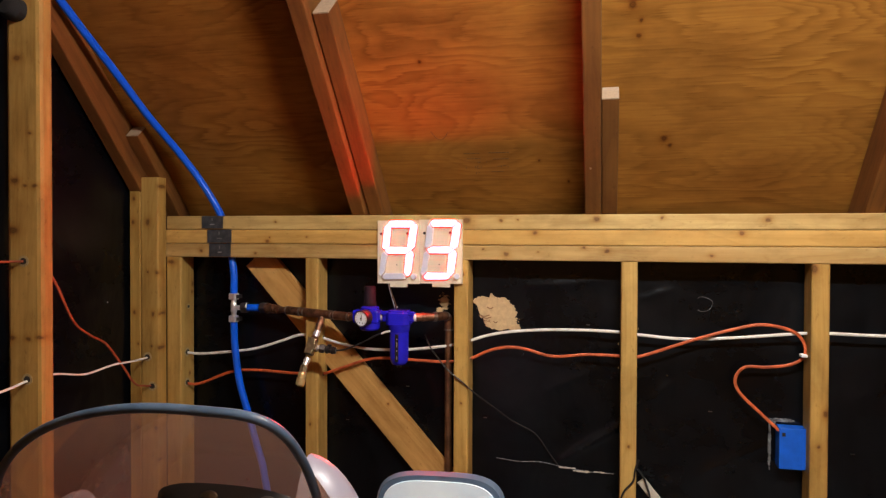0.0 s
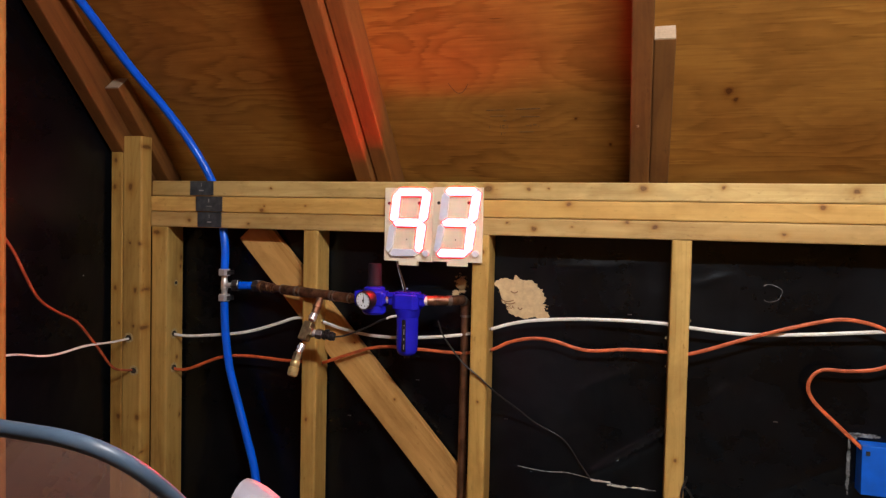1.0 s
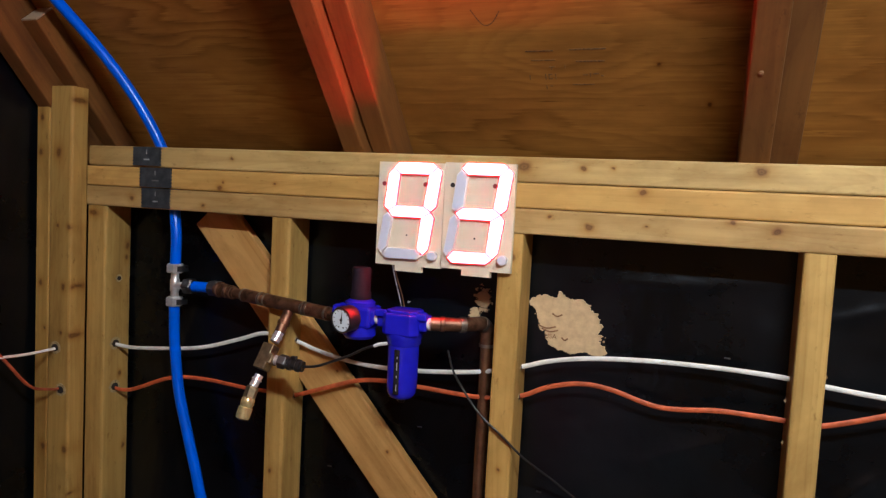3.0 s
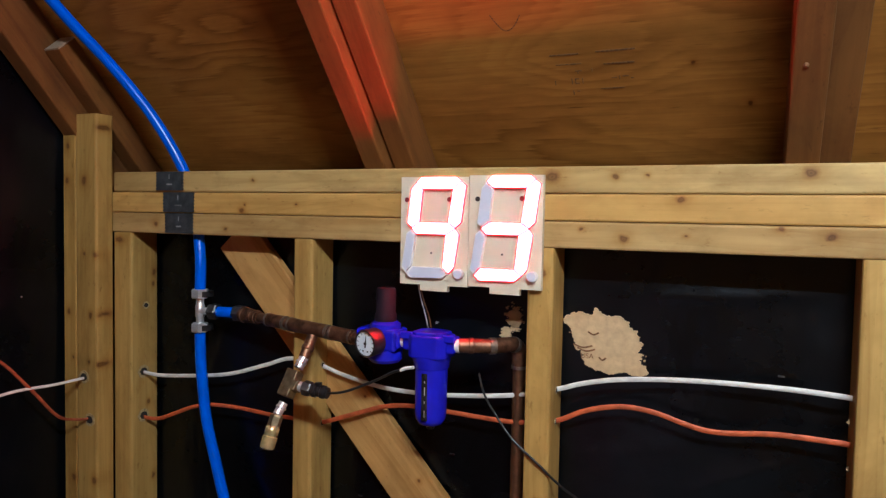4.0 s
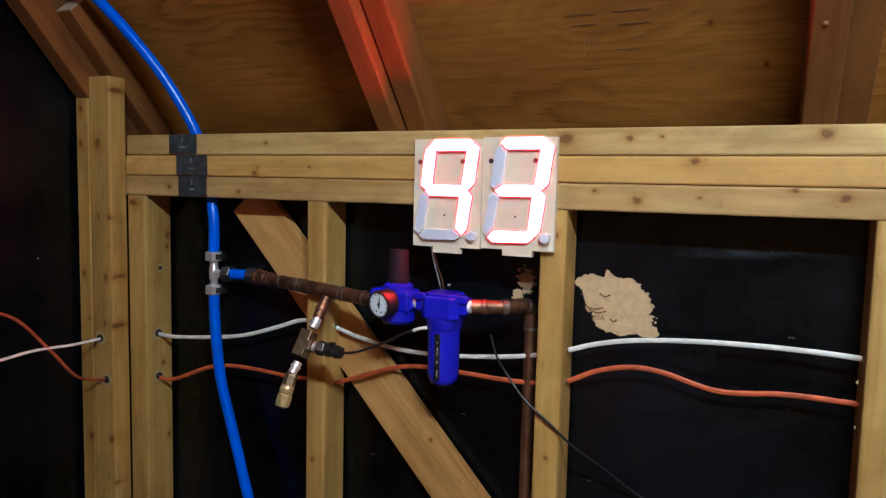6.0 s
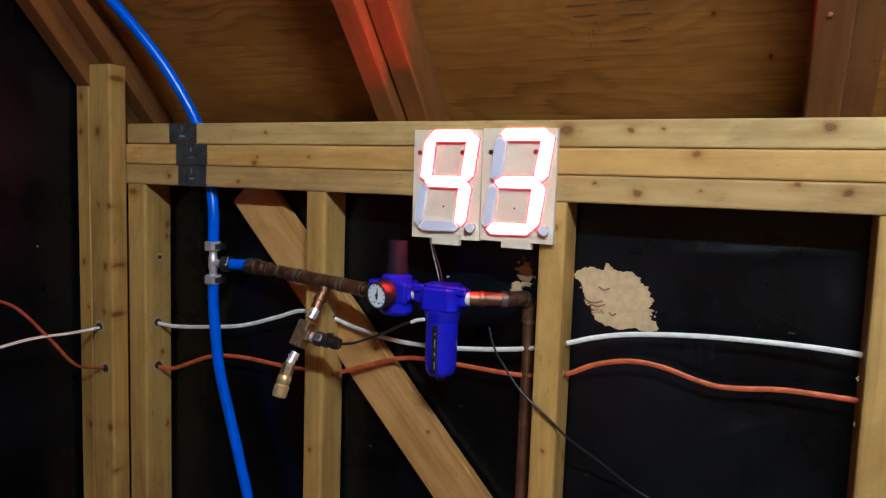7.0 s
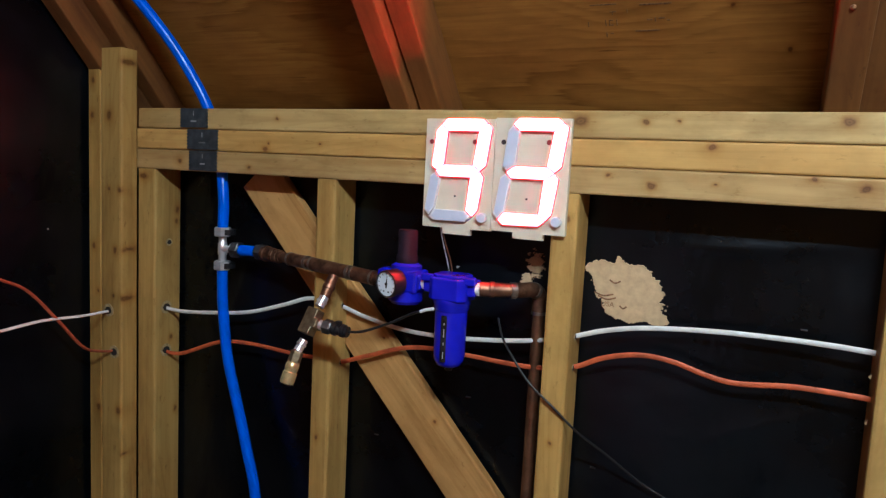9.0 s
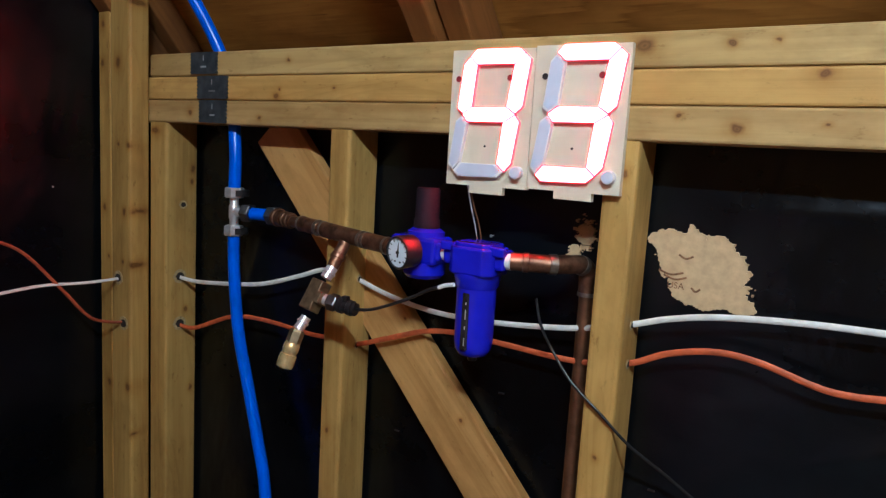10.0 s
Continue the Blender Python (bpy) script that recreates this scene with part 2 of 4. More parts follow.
def tar_paper_material():
    m, nodes, links, b = material("tar_paper", 0.45)
    b.inputs["Specular Tint"].default_value = (0.72, 0.86, 1.0, 1)
    b.inputs["Specular IOR Level"].default_value = 0.40
    wrinkle = noise_tex(nodes, links, coords(nodes, links, (3.5, 3.5, 2.2), shift=False), 1.0, 4, 0.5, 0.35)
    grit = noise_tex(nodes, links, coords(nodes, links, (320,) * 3, shift=False), 1.0, 2)
    dust_haze = noise_tex(nodes, links, coords(nodes, links, (3, 3, 4), shift=False), 1.3, 6, 0.65)
    links.new(ramp(nodes, links, dust_haze, [(0.40, (0.0009, 0.0012, 0.0017)), (0.80, (0.0042, 0.0052, 0.0070))]), b.inputs["Base Color"])
    links.new(ramp(nodes, links, dust_haze, [(0.3, (0.23,) * 3), (0.7, (0.36,) * 3)]), b.inputs["Roughness"])
    n1 = nodes.new("ShaderNodeBump")
    n1.inputs["Strength"].default_value, n1.inputs["Distance"].default_value = 0.6, 0.03
    links.new(wrinkle, n1.inputs["Height"])
    n2 = nodes.new("ShaderNodeBump")
    n2.inputs["Strength"].default_value, n2.inputs["Distance"].default_value = 0.25, 0.0006
    links.new(grit, n2.inputs["Height"])
    links.new(n1.outputs[0], n2.inputs["Normal"])
    links.new(n2.outputs[0], b.inputs["Normal"])
    return m


PAPER = tar_paper_material()
PEEL = plain("bare_sheathing", (0.52, 0.37, 0.195), 0.8, vary=0.15, scale=90, relief=0.001)
CONCRETE = plain("concrete", (0.22, 0.21, 0.20), 0.85, vary=0.3, scale=9, relief=0.002)
WHITE_PAINT = plain("white_paint", (0.72, 0.72, 0.70), 0.5, vary=0.06, scale=6)
HOSE = plain("blue_hose_plastic", (0.004, 0.110, 0.80), 0.28, vary=0.1, scale=30)
WHITE_CABLE = plain("white_cable_sheath", (0.70, 0.69, 0.64), 0.45, vary=0.12, scale=60)
ORANGE_CABLE = plain("orange_cable_sheath", (0.47, 0.095, 0.026), 0.55, vary=0.3, scale=60)
# the same orange sheath with the gable corner's shade put into its colour
SHADED_ORANGE = plain("shaded_orange_sheath", (0.34, 0.075, 0.026), 0.6, vary=0.35, scale=60)
BLACK_PLASTIC = plain("black_plastic", (0.012, 0.012, 0.013), 0.35, vary=0.2)
CHROME = plain("nickel_plate", (0.78, 0.79, 0.80), 0.30, 0.7, vary=0.12, scale=120)
STEEL_DARK = plain("dark_nickel", (0.20, 0.20, 0.20), 0.38, 1.0, vary=0.3, scale=100)
BRASS = plain("brass", (0.70, 0.61, 0.29), 0.26, 0.65, vary=0.2, scale=150)
BRASS_DULL = plain("dull_brass", (0.26, 0.22, 0.13), 0.45, 0.9, vary=0.3, scale=120)
COPPER = plain("tarnished_copper", (0.19, 0.100, 0.058), 0.46, 0.85, vary=0.65, scale=60)
COPPER_BARE = plain("copper_tube", (0.26, 0.14, 0.075), 0.42, 0.85, vary=0.4, scale=35)
SOLDER = plain("solder", (0.30, 0.26, 0.22), 0.35, 0.9, vary=0.3, scale=200)
FILTER_BLUE = plain("blue_enamel", (0.017, 0.015, 0.54), 0.24, vary=0.12, scale=30)
SIGHT = plain("sight_glass", (0.016, 0.016, 0.018), 0.12, vary=0.5, scale=90)
TEFLON = plain("white_tape", (0.80, 0.80, 0.78), 0.6, vary=0.08)
NAIL_PLATE = plain("dark_steel_plate", (0.080, 0.092, 0.102), 0.45, 0.6, vary=0.35, scale=60)
DUST = plain("dusty_paper_edge", (0.13, 0.135, 0.14), 0.8, vary=0.8, scale=120)
MARK = plain("grey_marking", (0.26, 0.27, 0.28), 0.7, vary=0.7, scale=90)
PCB = plain("display_board", (0.70, 0.62, 0.46), 0.55, vary=0.06, scale=25)
SEG_OFF = plain("frosted_segment", (0.66, 0.67, 0.78), 0.4, vary=0.04)
SEG_WALL = plain("segment_wall", (0.80, 0.78, 0.80), 0.4, vary=0.04)
HOLE = plain("dark_hole", (0.02, 0.015, 0.012), 0.8)
# red base paints the segment light that bleeds through the board's holes
RED_HOLE = plain("red_lit_hole", (0.20, 0.012, 0.016), 0.6)
DIAL = plain("gauge_dial", (0.74, 0.79, 0.84), 0.5, vary=0.03)
BOX_BLUE = plain("blue_box_plastic", (0.005, 0.10, 0.58), 0.45, vary=0.12)
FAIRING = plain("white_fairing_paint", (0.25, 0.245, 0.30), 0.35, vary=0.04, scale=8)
TRIM_BLUE = plain("dark_blue_rubber", (0.050, 0.080, 0.125), 0.4, vary=0.2)
TANK = plain("maroon_enamel", (0.10, 0.035, 0.025), 0.35, vary=0.1)
RUBBER = plain("black_rubber", (0.015, 0.015, 0.016), 0.7, vary=0.2)
KNOB = plain("maroon_knob_plastic", (0.014, 0.008, 0.014), 0.75, vary=0.2)
RIM = plain("splintered_rim", (0.36, 0.265, 0.125), 0.8, vary=0.4, scale=260)
INK = plain("brown_ink", (0.20, 0.10, 0.04), 0.7, vary=0.5, scale=260)
ROOF_INK = plain("black_ink", (0.115, 0.050, 0.010), 0.95, vary=0.6, scale=300)
END_GRAIN = plain("pale_end_grain", (0.31, 0.23, 0.155), 0.7, vary=0.15, scale=200)
KNOB.node_tree.nodes["Principled BSDF"].inputs["Specular IOR Level"].default_value = 0.12
PALE = plain("pale_plastic", (0.50, 0.47, 0.40), 0.5)
# mostly diffuse pale blue stands in for the bright reflection in the mirror
MIRROR = plain("pale_mirror_glass", (0.68, 0.84, 1.0), 0.22, 0.25, vary=0.08, scale=30)

LED, _n, _l, _b = material("lit_segment", 0.4, 0.0, (0.8, 0.5, 0.5))
_b.inputs["Emission Color"].default_value = (1.0, 0.0046, 0.0058, 1)
_b.inputs["Emission Strength"].default_value = 245.0

LIT_WALL, _n, _l, _b = material("glowing_segment_wall", 0.4, 0.0, (0.7, 0.3, 0.3))
_b.inputs["Emission Color"].default_value = (1.0, 0.04, 0.12, 1)
_b.inputs["Emission Strength"].default_value = 0.85

TUBE_GLOW, _n, _l, _b = material("tube_glow", 0.4, 0.0, (0.9, 0.9, 0.9))
_b.inputs["Emission Color"].default_value = (1.0, 0.95, 0.86, 1)
_b.inputs["Emission Strength"].default_value = LAMP_GLOW


def smoked_screen():
    m = bpy.data.materials.new("smoked_screen")
    m.use_nodes = True
    nodes, links = m.node_tree.nodes, m.node_tree.links
    nodes.remove(nodes["Principled BSDF"])
    clear = nodes.new("ShaderNodeBsdfTransparent")
    clear.inputs[0].default_value = (0.86, 0.75, 0.64, 1)
    # tan diffuse layer paints the veil of reflected roof over the screen
    dust_haze = nodes.new("ShaderNodeBsdfDiffuse")
    dust_haze.inputs[0].default_value = (0.62, 0.48, 0.35, 1)
    tint = nodes.new("ShaderNodeBsdfTranslucent")
    tint.inputs[0].default_value = (0.51, 0.40, 0.315, 1)
    film = nodes.new("ShaderNodeMixShader")
    film.inputs[0].default_value = 0.22
    links.new(dust_haze.outputs[0], film.inputs[1])
    links.new(tint.outputs[0], film.inputs[2])
    veil = nodes.new("ShaderNodeMixShader")
    veil.inputs[0].default_value = 0.42
    links.new(clear.outputs[0], veil.inputs[1])
    links.new(film.outputs[0], veil.inputs[2])
    gloss = nodes.new("ShaderNodeBsdfGlossy")
    gloss.inputs["Roughness"].default_value = 0.04
    both = nodes.new("ShaderNodeMixShader")
    both.inputs[0].default_value = 0.20
    links.new(veil.outputs[0], both.inputs[1])
    links.new(gloss.outputs[0], both.inputs[2])
    links.new(both.outputs[0], nodes["Material Output"].inputs[0])
    return m


SCREEN = smoked_screen()


# ---- mesh helpers ----
def finish(name, bm, mat, smooth=False):
    mesh = bpy.data.meshes.new(name)
    bmesh.ops.recalc_face_normals(bm, faces=bm.faces)
    if smooth:
        for f in bm.faces:
            f.smooth = True
    bm.to_mesh(mesh)
    bm.free()
    mesh.materials.append(mat)
    if smooth:
        mesh.set_sharp_from_angle(angle=radians(40))
    return mesh


def part(name, bm, mat, parent=None, label="", m=None, smooth=False):
    ob = new(name, finish(name, bm, mat, smooth))
    if m is not None:
        ob.matrix_world = m
    if parent is not None:
        ob.parent = parent
        bpy.context.view_layer.update()
        ob.matrix_parent_inverse = parent.matrix_world.inverted()
    if label:
        ob["label"] = label
    return ob


def empty(name, at=(0, 0, 0)):
    ob = new(name)
    ob.empty_display_size = 0.05
    ob.matrix_world = Matrix.Translation(at)
    bpy.context.view_layer.update()
    return ob


def box(x0, x1, y0, y1, z0, z1, bevel=0.0, segs=2):
    bm = bmesh.new()
    bmesh.ops.create_cube(bm, size=1.0)
    for v in bm.verts:
        v.co = Vector((x0 + (v.co.x + 0.5) * (x1 - x0), y0 + (v.co.y + 0.5) * (y1 - y0), z0 + (v.co.z + 0.5) * (z1 - z0)))
    if bevel:
        bmesh.ops.bevel(bm, geom=bm.edges[:], offset=bevel, segments=segs, affect="EDGES", profile=0.5)
    return bm


def merge(*parts):
    out = bmesh.new()
    for bm in parts:
        mesh = bpy.data.meshes.new("tmp")
        bm.to_mesh(mesh)
        bm.free()
        out.from_mesh(mesh)
        bpy.data.meshes.remove(mesh)
    return out


def prism(points, y0, y1, bevel=0.0):
    """An outline in x and z, pushed from y0 to y1."""
    bm = bmesh.new()
    a = [bm.verts.new((x, y0, z)) for x, z in points]
    b = [bm.verts.new((x, y1, z)) for x, z in points]
    bm.faces.new(a)
    bm.faces.new(b[::-1])
    for i in range(len(a)):
        j = (i + 1) % len(a)
        bm.faces.new((a[i], b[i], b[j], a[j]))
    if bevel:
        bmesh.ops.recalc_face_normals(bm, faces=bm.faces)
        bmesh.ops.bevel(bm, geom=bm.edges[:], offset=bevel, segments=2, affect="EDGES", profile=0.5)
    return bm


def lathe(profile, n=28):
    """Radius and height pairs turned round local z."""
    bm = bmesh.new()
    rings = []
    for r, h in profile:
        if r < 1e-6:
            rings.append([bm.verts.new((0, 0, h))])
        else:
            rings.append([bm.verts.new((r * math.cos(2 * math.pi * i / n), r * math.sin(2 * math.pi * i / n), h)) for i in range(n)])
    for a, b in zip(rings, rings[1:]):
        for i in range(n):
            j = (i + 1) % n
            if len(a) == 1 and len(b) == 1:
                continue
            if len(a) == 1:
                bm.faces.new((a[0], b[i], b[j]))
            elif len(b) == 1:
                bm.faces.new((a[i], a[j], b[0]))
            else:
                bm.faces.new((a[i], a[j], b[j], b[i]))
    return bm


def hexnut(r, h, hole=0.0):
    bm = lathe([(0, 0), (r * 0.9, 0), (r, h * 0.12), (r, h * 0.88), (r * 0.9, h), (0, h)], 6)
    return bm


def aim(a, b):
    """A pose at a whose local z runs to b."""
    d = Vector(b) - Vector(a)
    return Matrix.Translation(a) @ d.to_track_quat("Z", "Y").to_matrix().to_4x4()


def spline(points, steps=8):
    """A smooth line through the points."""
    p = [Vector(q) for q in points]
    p = [2 * p[0] - p[1]] + p + [2 * p[-1] - p[-2]]
    out = []
    for i in range(1, len(p) - 2):
        for s in range(steps):
            t = s / steps
            a, b, c, d = p[i - 1], p[i], p[i + 1], p[i + 2]
            out.append(0.5 * ((2 * b) + (c - a) * t + (2 * a - 5 * b + 4 * c - d) * t * t + (3 * b - a - 3 * c + d) * t ** 3))
    out.append(p[-2])
    return out


def tube(points, radius, n=12, flat=1.0, steps=8, up=(0, 1, 0), smooth=True):
    """A tube along the points; flat below 1 squeezes it along up."""
    line = spline(points, steps) if smooth else [Vector(q) for q in points]
    bm = bmesh.new()
    rings = []
    u = Vector(up)
    for i, q in enumerate(line):
        d = (line[min(i + 1, len(line) - 1)] - line[max(i - 1, 0)]).normalized()
        u = (u - d * u.dot(d)).normalized()
        w = d.cross(u)
        rings.append([bm.verts.new(q + radius * (w * math.cos(2 * math.pi * k / n) + flat * u * math.sin(2 * math.pi * k / n))) for k in range(n)])
    for a, b in zip(rings, rings[1:]):
        for k in range(n):
            j = (k + 1) % n
            bm.faces.new((a[k], a[j], b[j], b[k]))
    bm.faces.new(rings[0][::-1])
    bm.faces.new(rings[-1])
    return bm


def board(name, a, b, wide, width, thick, mat, parent=None, label="", bevel=0.003):
    """A board from a to b (middle line); wide: the way of its width."""
    a, b, w = Vector(a), Vector(b), Vector(wide).normalized()
    x = (b - a).normalized()
    z = x.cross(w).normalized()
    w = z.cross(x)
    m = Matrix((x, w, z)).transposed().to_4x4()
    m.translation = a
    L = (b - a).length
    bm = box(0, L, -width / 2, width / 2, -thick / 2, thick / 2)
    long_edges = [e for e in bm.edges if abs((e.verts[0].co - e.verts[1].co).x) > 1e-4]
    if bevel:
        bmesh.ops.bevel(bm, geom=long_edges, offset=bevel, segments=2, affect="EDGES", profile=0.5)
    return part(name, bm, mat, parent, label, m)


# ---- the wall with its studs ----
FRONT, BACK = 1.400, 1.464          # stud faces, tar paper
PB, PT = 1.461, 1.575               # under and upper side of the plates
LEFT, RIGHT, REAR = -1.227, 2.30, -1.65
ROOF0, SLOPE = 1.563, 1.13          # roof sheet's height over y = 1.55, rise
KNEE_Y, FAR_KNEE_Y = 0.62, -0.78    # where the steep slopes end
KNEE_Z = ROOF0 + SLOPE * (1.55 - KNEE_Y)


def roofline(y):
    """Height of the roof sheet over y."""
    return min(KNEE_Z, ROOF0 + SLOPE * (1.55 - y), KNEE_Z - SLOPE * (FAR_KNEE_Y - y))


# folds in the paper: middle x and z, direction, half length, half width, height
CREASES = [(0.030, 1.005, 0.60, 0.12, 0.006, 0.0060), (0.195, 1.14, 0.78, 0.045, 0.007, 0.0026), (-0.02, 1.16, 0.45, 0.08, 0.012, 0.002), (0.20, 1.05, -0.9, 0.05, 0.010, 0.002),
           (-0.06, 1.40, 0.08, 0.14, 0.010, 0.0018), (0.36, 1.42, -0.05, 0.14, 0.009, 0.0016), (0.18, 1.38, 0.35, 0.05, 0.007, 0.002), (0.35, 0.98, 0.5, 0.12, 0.010, 0.002),
           (-0.52, 1.06, 0.15, 0.10, 0.008, 0.002), (-0.50, 1.40, -0.4, 0.10, 0.010, 0.0018), (-0.95, 1.20, 1.2, 0.12, 0.010, 0.002), (-0.88, 1.00, 0.3, 0.08, 0.008, 0.002), (0.75, 1.1, 0.9, 0.15, 0.010, 0.002)]


def sheet(x0, x1, z0, z1, y, nx, nz, dent, seed):
    """A loosely stretched sheet facing -y."""
    bm = bmesh.new()
    rows = []
    for j in range(nz + 1):
        row = []
        for i in range(nx + 1):
            x, z = x0 + (x1 - x0) * i / nx, z0 + (z1 - z0) * j / nz
            d = dent * (noise.noise((x * 4 + seed, z * 3, seed)) + 0.5 * noise.noise((x * 11, z * 8, seed + 4)))
            for cx, cz, ang, long, wide, high in CREASES:
                u = (x - cx) * math.cos(ang) + (z - cz) * math.sin(ang)
                v = (z - cz) * math.cos(ang) - (x - cx) * math.sin(ang) + 0.004 * noise.noise((u * 25, cx, cz))
                if abs(u) < long and abs(v) < 5 * wide:
                    d -= 1.8 * high * (1 - (u / long) ** 2) * math.exp(-abs(v) / wide)
            d -= 0.0012 * (x > 0.226 + 0.002 * noise.noise((z * 9, 0, 0)))
            row.append(bm.verts.new((x, y + d, z)))
        rows.append(row)
    for a, b in zip(rows, rows[1:]):
        for i in range(nx):
            bm.faces.new((a[i], a[i + 1], b[i + 1], b[i]))
    return bm


wall_main = part("wall_north", box(LEFT - 0.1, RIGHT + 0.1, 1.480, 1.492, 0.0, 1.574), PEEL)
tagged(wall_main, "stud wall backed with black tar paper", "wall", kind="structure")
part("tar_paper", sheet(LEFT, RIGHT, 0.0, 1.572, 1.4695, 560, 260, 0.003, 3.0), PAPER, wall_main, "black creased tar paper", smooth=True)
for z0, PLATE in ((1.461, PLATE_LOW), (1.499, PLATE_MID), (1.537, PLATE_TOP)):
    board("plate", (LEFT - 0.03 if z0 < 1.5 else -1.131, 1.432, z0 + 0.019), (RIGHT, 1.432, z0 + 0.019), (0, 1, 0), 0.064, 0.0372, PLATE, wall_main)
board("sill_plate", (LEFT, 1.432, 0.019), (RIGHT, 1.432, 0.019), (0, 1, 0), 0.064, 0.038, STUD, wall_main)
for x in (-1.1105, -0.6955, -0.2915, 0.117, 0.531, 0.94, 1.35, 1.76):
    board("stud", (x, 1.432, 0.038), (x, 1.432, PB), (0, 1, 0), 0.064, 0.047 if x < -1 else 0.038, CORNER_STUD if x < -1 else STUD, wall_main, bevel=0.0045)
board("brace", (-0.920 + 0.0585 - 0.02, 1.4545, 1.443 + 0.0208), (-0.430 + 0.046 + 0.25, 1.4545, 0.908 - 0.25 * 1.06), (0.73, 0, 0.69), 0.0845, 0.019, BRACE, wall_main)

# left wall: post in the corner, one stud nearer
def gable(x0, x1):
    """A gable wall under the roofline, between x0 and x1."""
    ys = [REAR, FAR_KNEE_Y, KNEE_Y, 1.478]
    bm = prism([(REAR, 0.0), (1.478, 0.0)] + [(y, roofline(y)) for y in reversed(ys)], 0, x1 - x0)
    for v in bm.verts:
        v.co = Vector((x0 + v.co.y, v.co.x, v.co.z))
    return bm


wall_left = part("wall_west", gable(LEFT - 0.03, LEFT - 0.012), PEEL)
tagged(wall_left, "gable wall backed with black tar paper", "wall", kind="structure")
bm = bmesh.new()
rows = []
for i in range(61):
    y = 1.468 + (REAR - 1.468) * i / 60
    rows.append([bm.verts.new((LEFT - 0.004 + 0.003 * noise.noise((y * 4, k * 0.25, 9)), y, roofline(y) * k / 40)) for k in range(41)])
for a, b in zip(rows, rows[1:]):
    for k in range(40):
        bm.faces.new((a[k], b[k], b[k + 1], a[k + 1]))
part("tar_paper", bm, PAPER, wall_left, smooth=True)
board("post", (-1.1585, 1.379, 0.0), (-1.1585, 1.379, 1.680), (1, 0, 0), 0.0565, 0.038, POST, wall_left, "corner post with a notched top", 0.005)
board("post_filler", (-1.2037, 1.3792, 0.0), (-1.2037, 1.3792, 1.652), (1, 0, 0), 0.0333, 0.0380, POST, wall_left, bevel=0.0025)
board("stud", (-1.1675, 0.971, 0.038), (-1.1675, 0.971, 2.15), (1, 0, 0), 0.089, 0.038, NEAR_STUD, wall_left, bevel=0.010)
for y in (0.565, 0.16, -0.24, -0.65):
    board("stud", (-1.1675, y, 0.038), (-1.1675, y, 2.5), (1, 0, 0), 0.089, 0.038, STUD, wall_left)

# walls that close the place
east = part("wall_east", gable(RIGHT, RIGHT + 0.1), PLY)
tagged(east, "plain plywood gable wall", "wall", kind="structure")
south = part("wall_south", box(LEFT - 0.1, RIGHT + 0.1, REAR - 0.1, REAR, 0, roofline(REAR)), PLY)
tagged(south, "plain plywood wall behind the motorcycle", "wall", kind="structure")
floor = part("floor", box(LEFT - 0.1, RIGHT + 0.1, REAR - 0.1, 1.52, -0.12, 0.0), CONCRETE)
tagged(floor, "bare grey concrete floor", "floor", kind="structure")


# ---- roof ----
def slope_sheet(y0, z0, y1, z1, thick):
    bm = bmesh.new()
    n = Vector((0, -(z1 - z0), y1 - y0)).normalized()
    if n.z < 0:
        n = -n
    vs = []
    for x in (LEFT - 0.1, RIGHT + 0.1):
        for y, z in ((y0, z0), (y1, z1)):
            vs.append((x, y, z))
    lo = [bm.verts.new(v) for v in vs]
    hi = [bm.verts.new(Vector(v) + n * thick) for v in vs]
    for f in ((0, 1, 3, 2),):
        bm.faces.new([lo[i] for i in f])
        bm.faces.new([hi[i] for i in f])
    for a, b in ((0, 1), (1, 3), (3, 2), (2, 0)):
        bm.faces.new((lo[a], lo[b], hi[b], hi[a]))
    return bm


along = Vector((0, -1, SLOPE)).normalized()
# local x along the eaves, local y up the slope
EAVE_Y = 1.62
roof_pose = Matrix(((1, 0, 0, 0), (0, along.y, along.z, EAVE_Y), (0, along.z, -along.y, roofline(EAVE_Y)), (0, 0, 0, 1)))
length = (Vector((0, KNEE_Y, KNEE_Z)) - roof_pose.translation).length
ceiling = part("ceiling", box(LEFT - 0.1, RIGHT + 0.1, 0.0, length, 0.0, 0.012), PLY, m=roof_pose)
tagged(ceiling, "sloping orange-brown plywood roof sheathing", "ceiling", kind="structure")
top_roof = part("ceiling_top", box(LEFT - 0.1, RIGHT + 0.1, FAR_KNEE_Y, KNEE_Y, KNEE_Z, KNEE_Z + 0.012), PLY)
tagged(top_roof, "flat plywood ceiling under the ridge", "ceiling", kind="structure")
back_roof = part("ceiling_rear", slope_sheet(FAR_KNEE_Y, KNEE_Z, REAR - 0.1, roofline(REAR - 0.1), 0.012), PLY)
tagged(back_roof, "sloping plywood roof sheathing, far side", "ceiling", kind="structure")

DOWN = Vector((0, -SLOPE, -1)).normalized()      # out of the roof into the room


def roof_at(x, y, drop):
    """A point below the roof sheet, measured square to it."""
    return Vector((x, y, ROOF0 + SLOPE * (1.55 - y))) + DOWN * drop


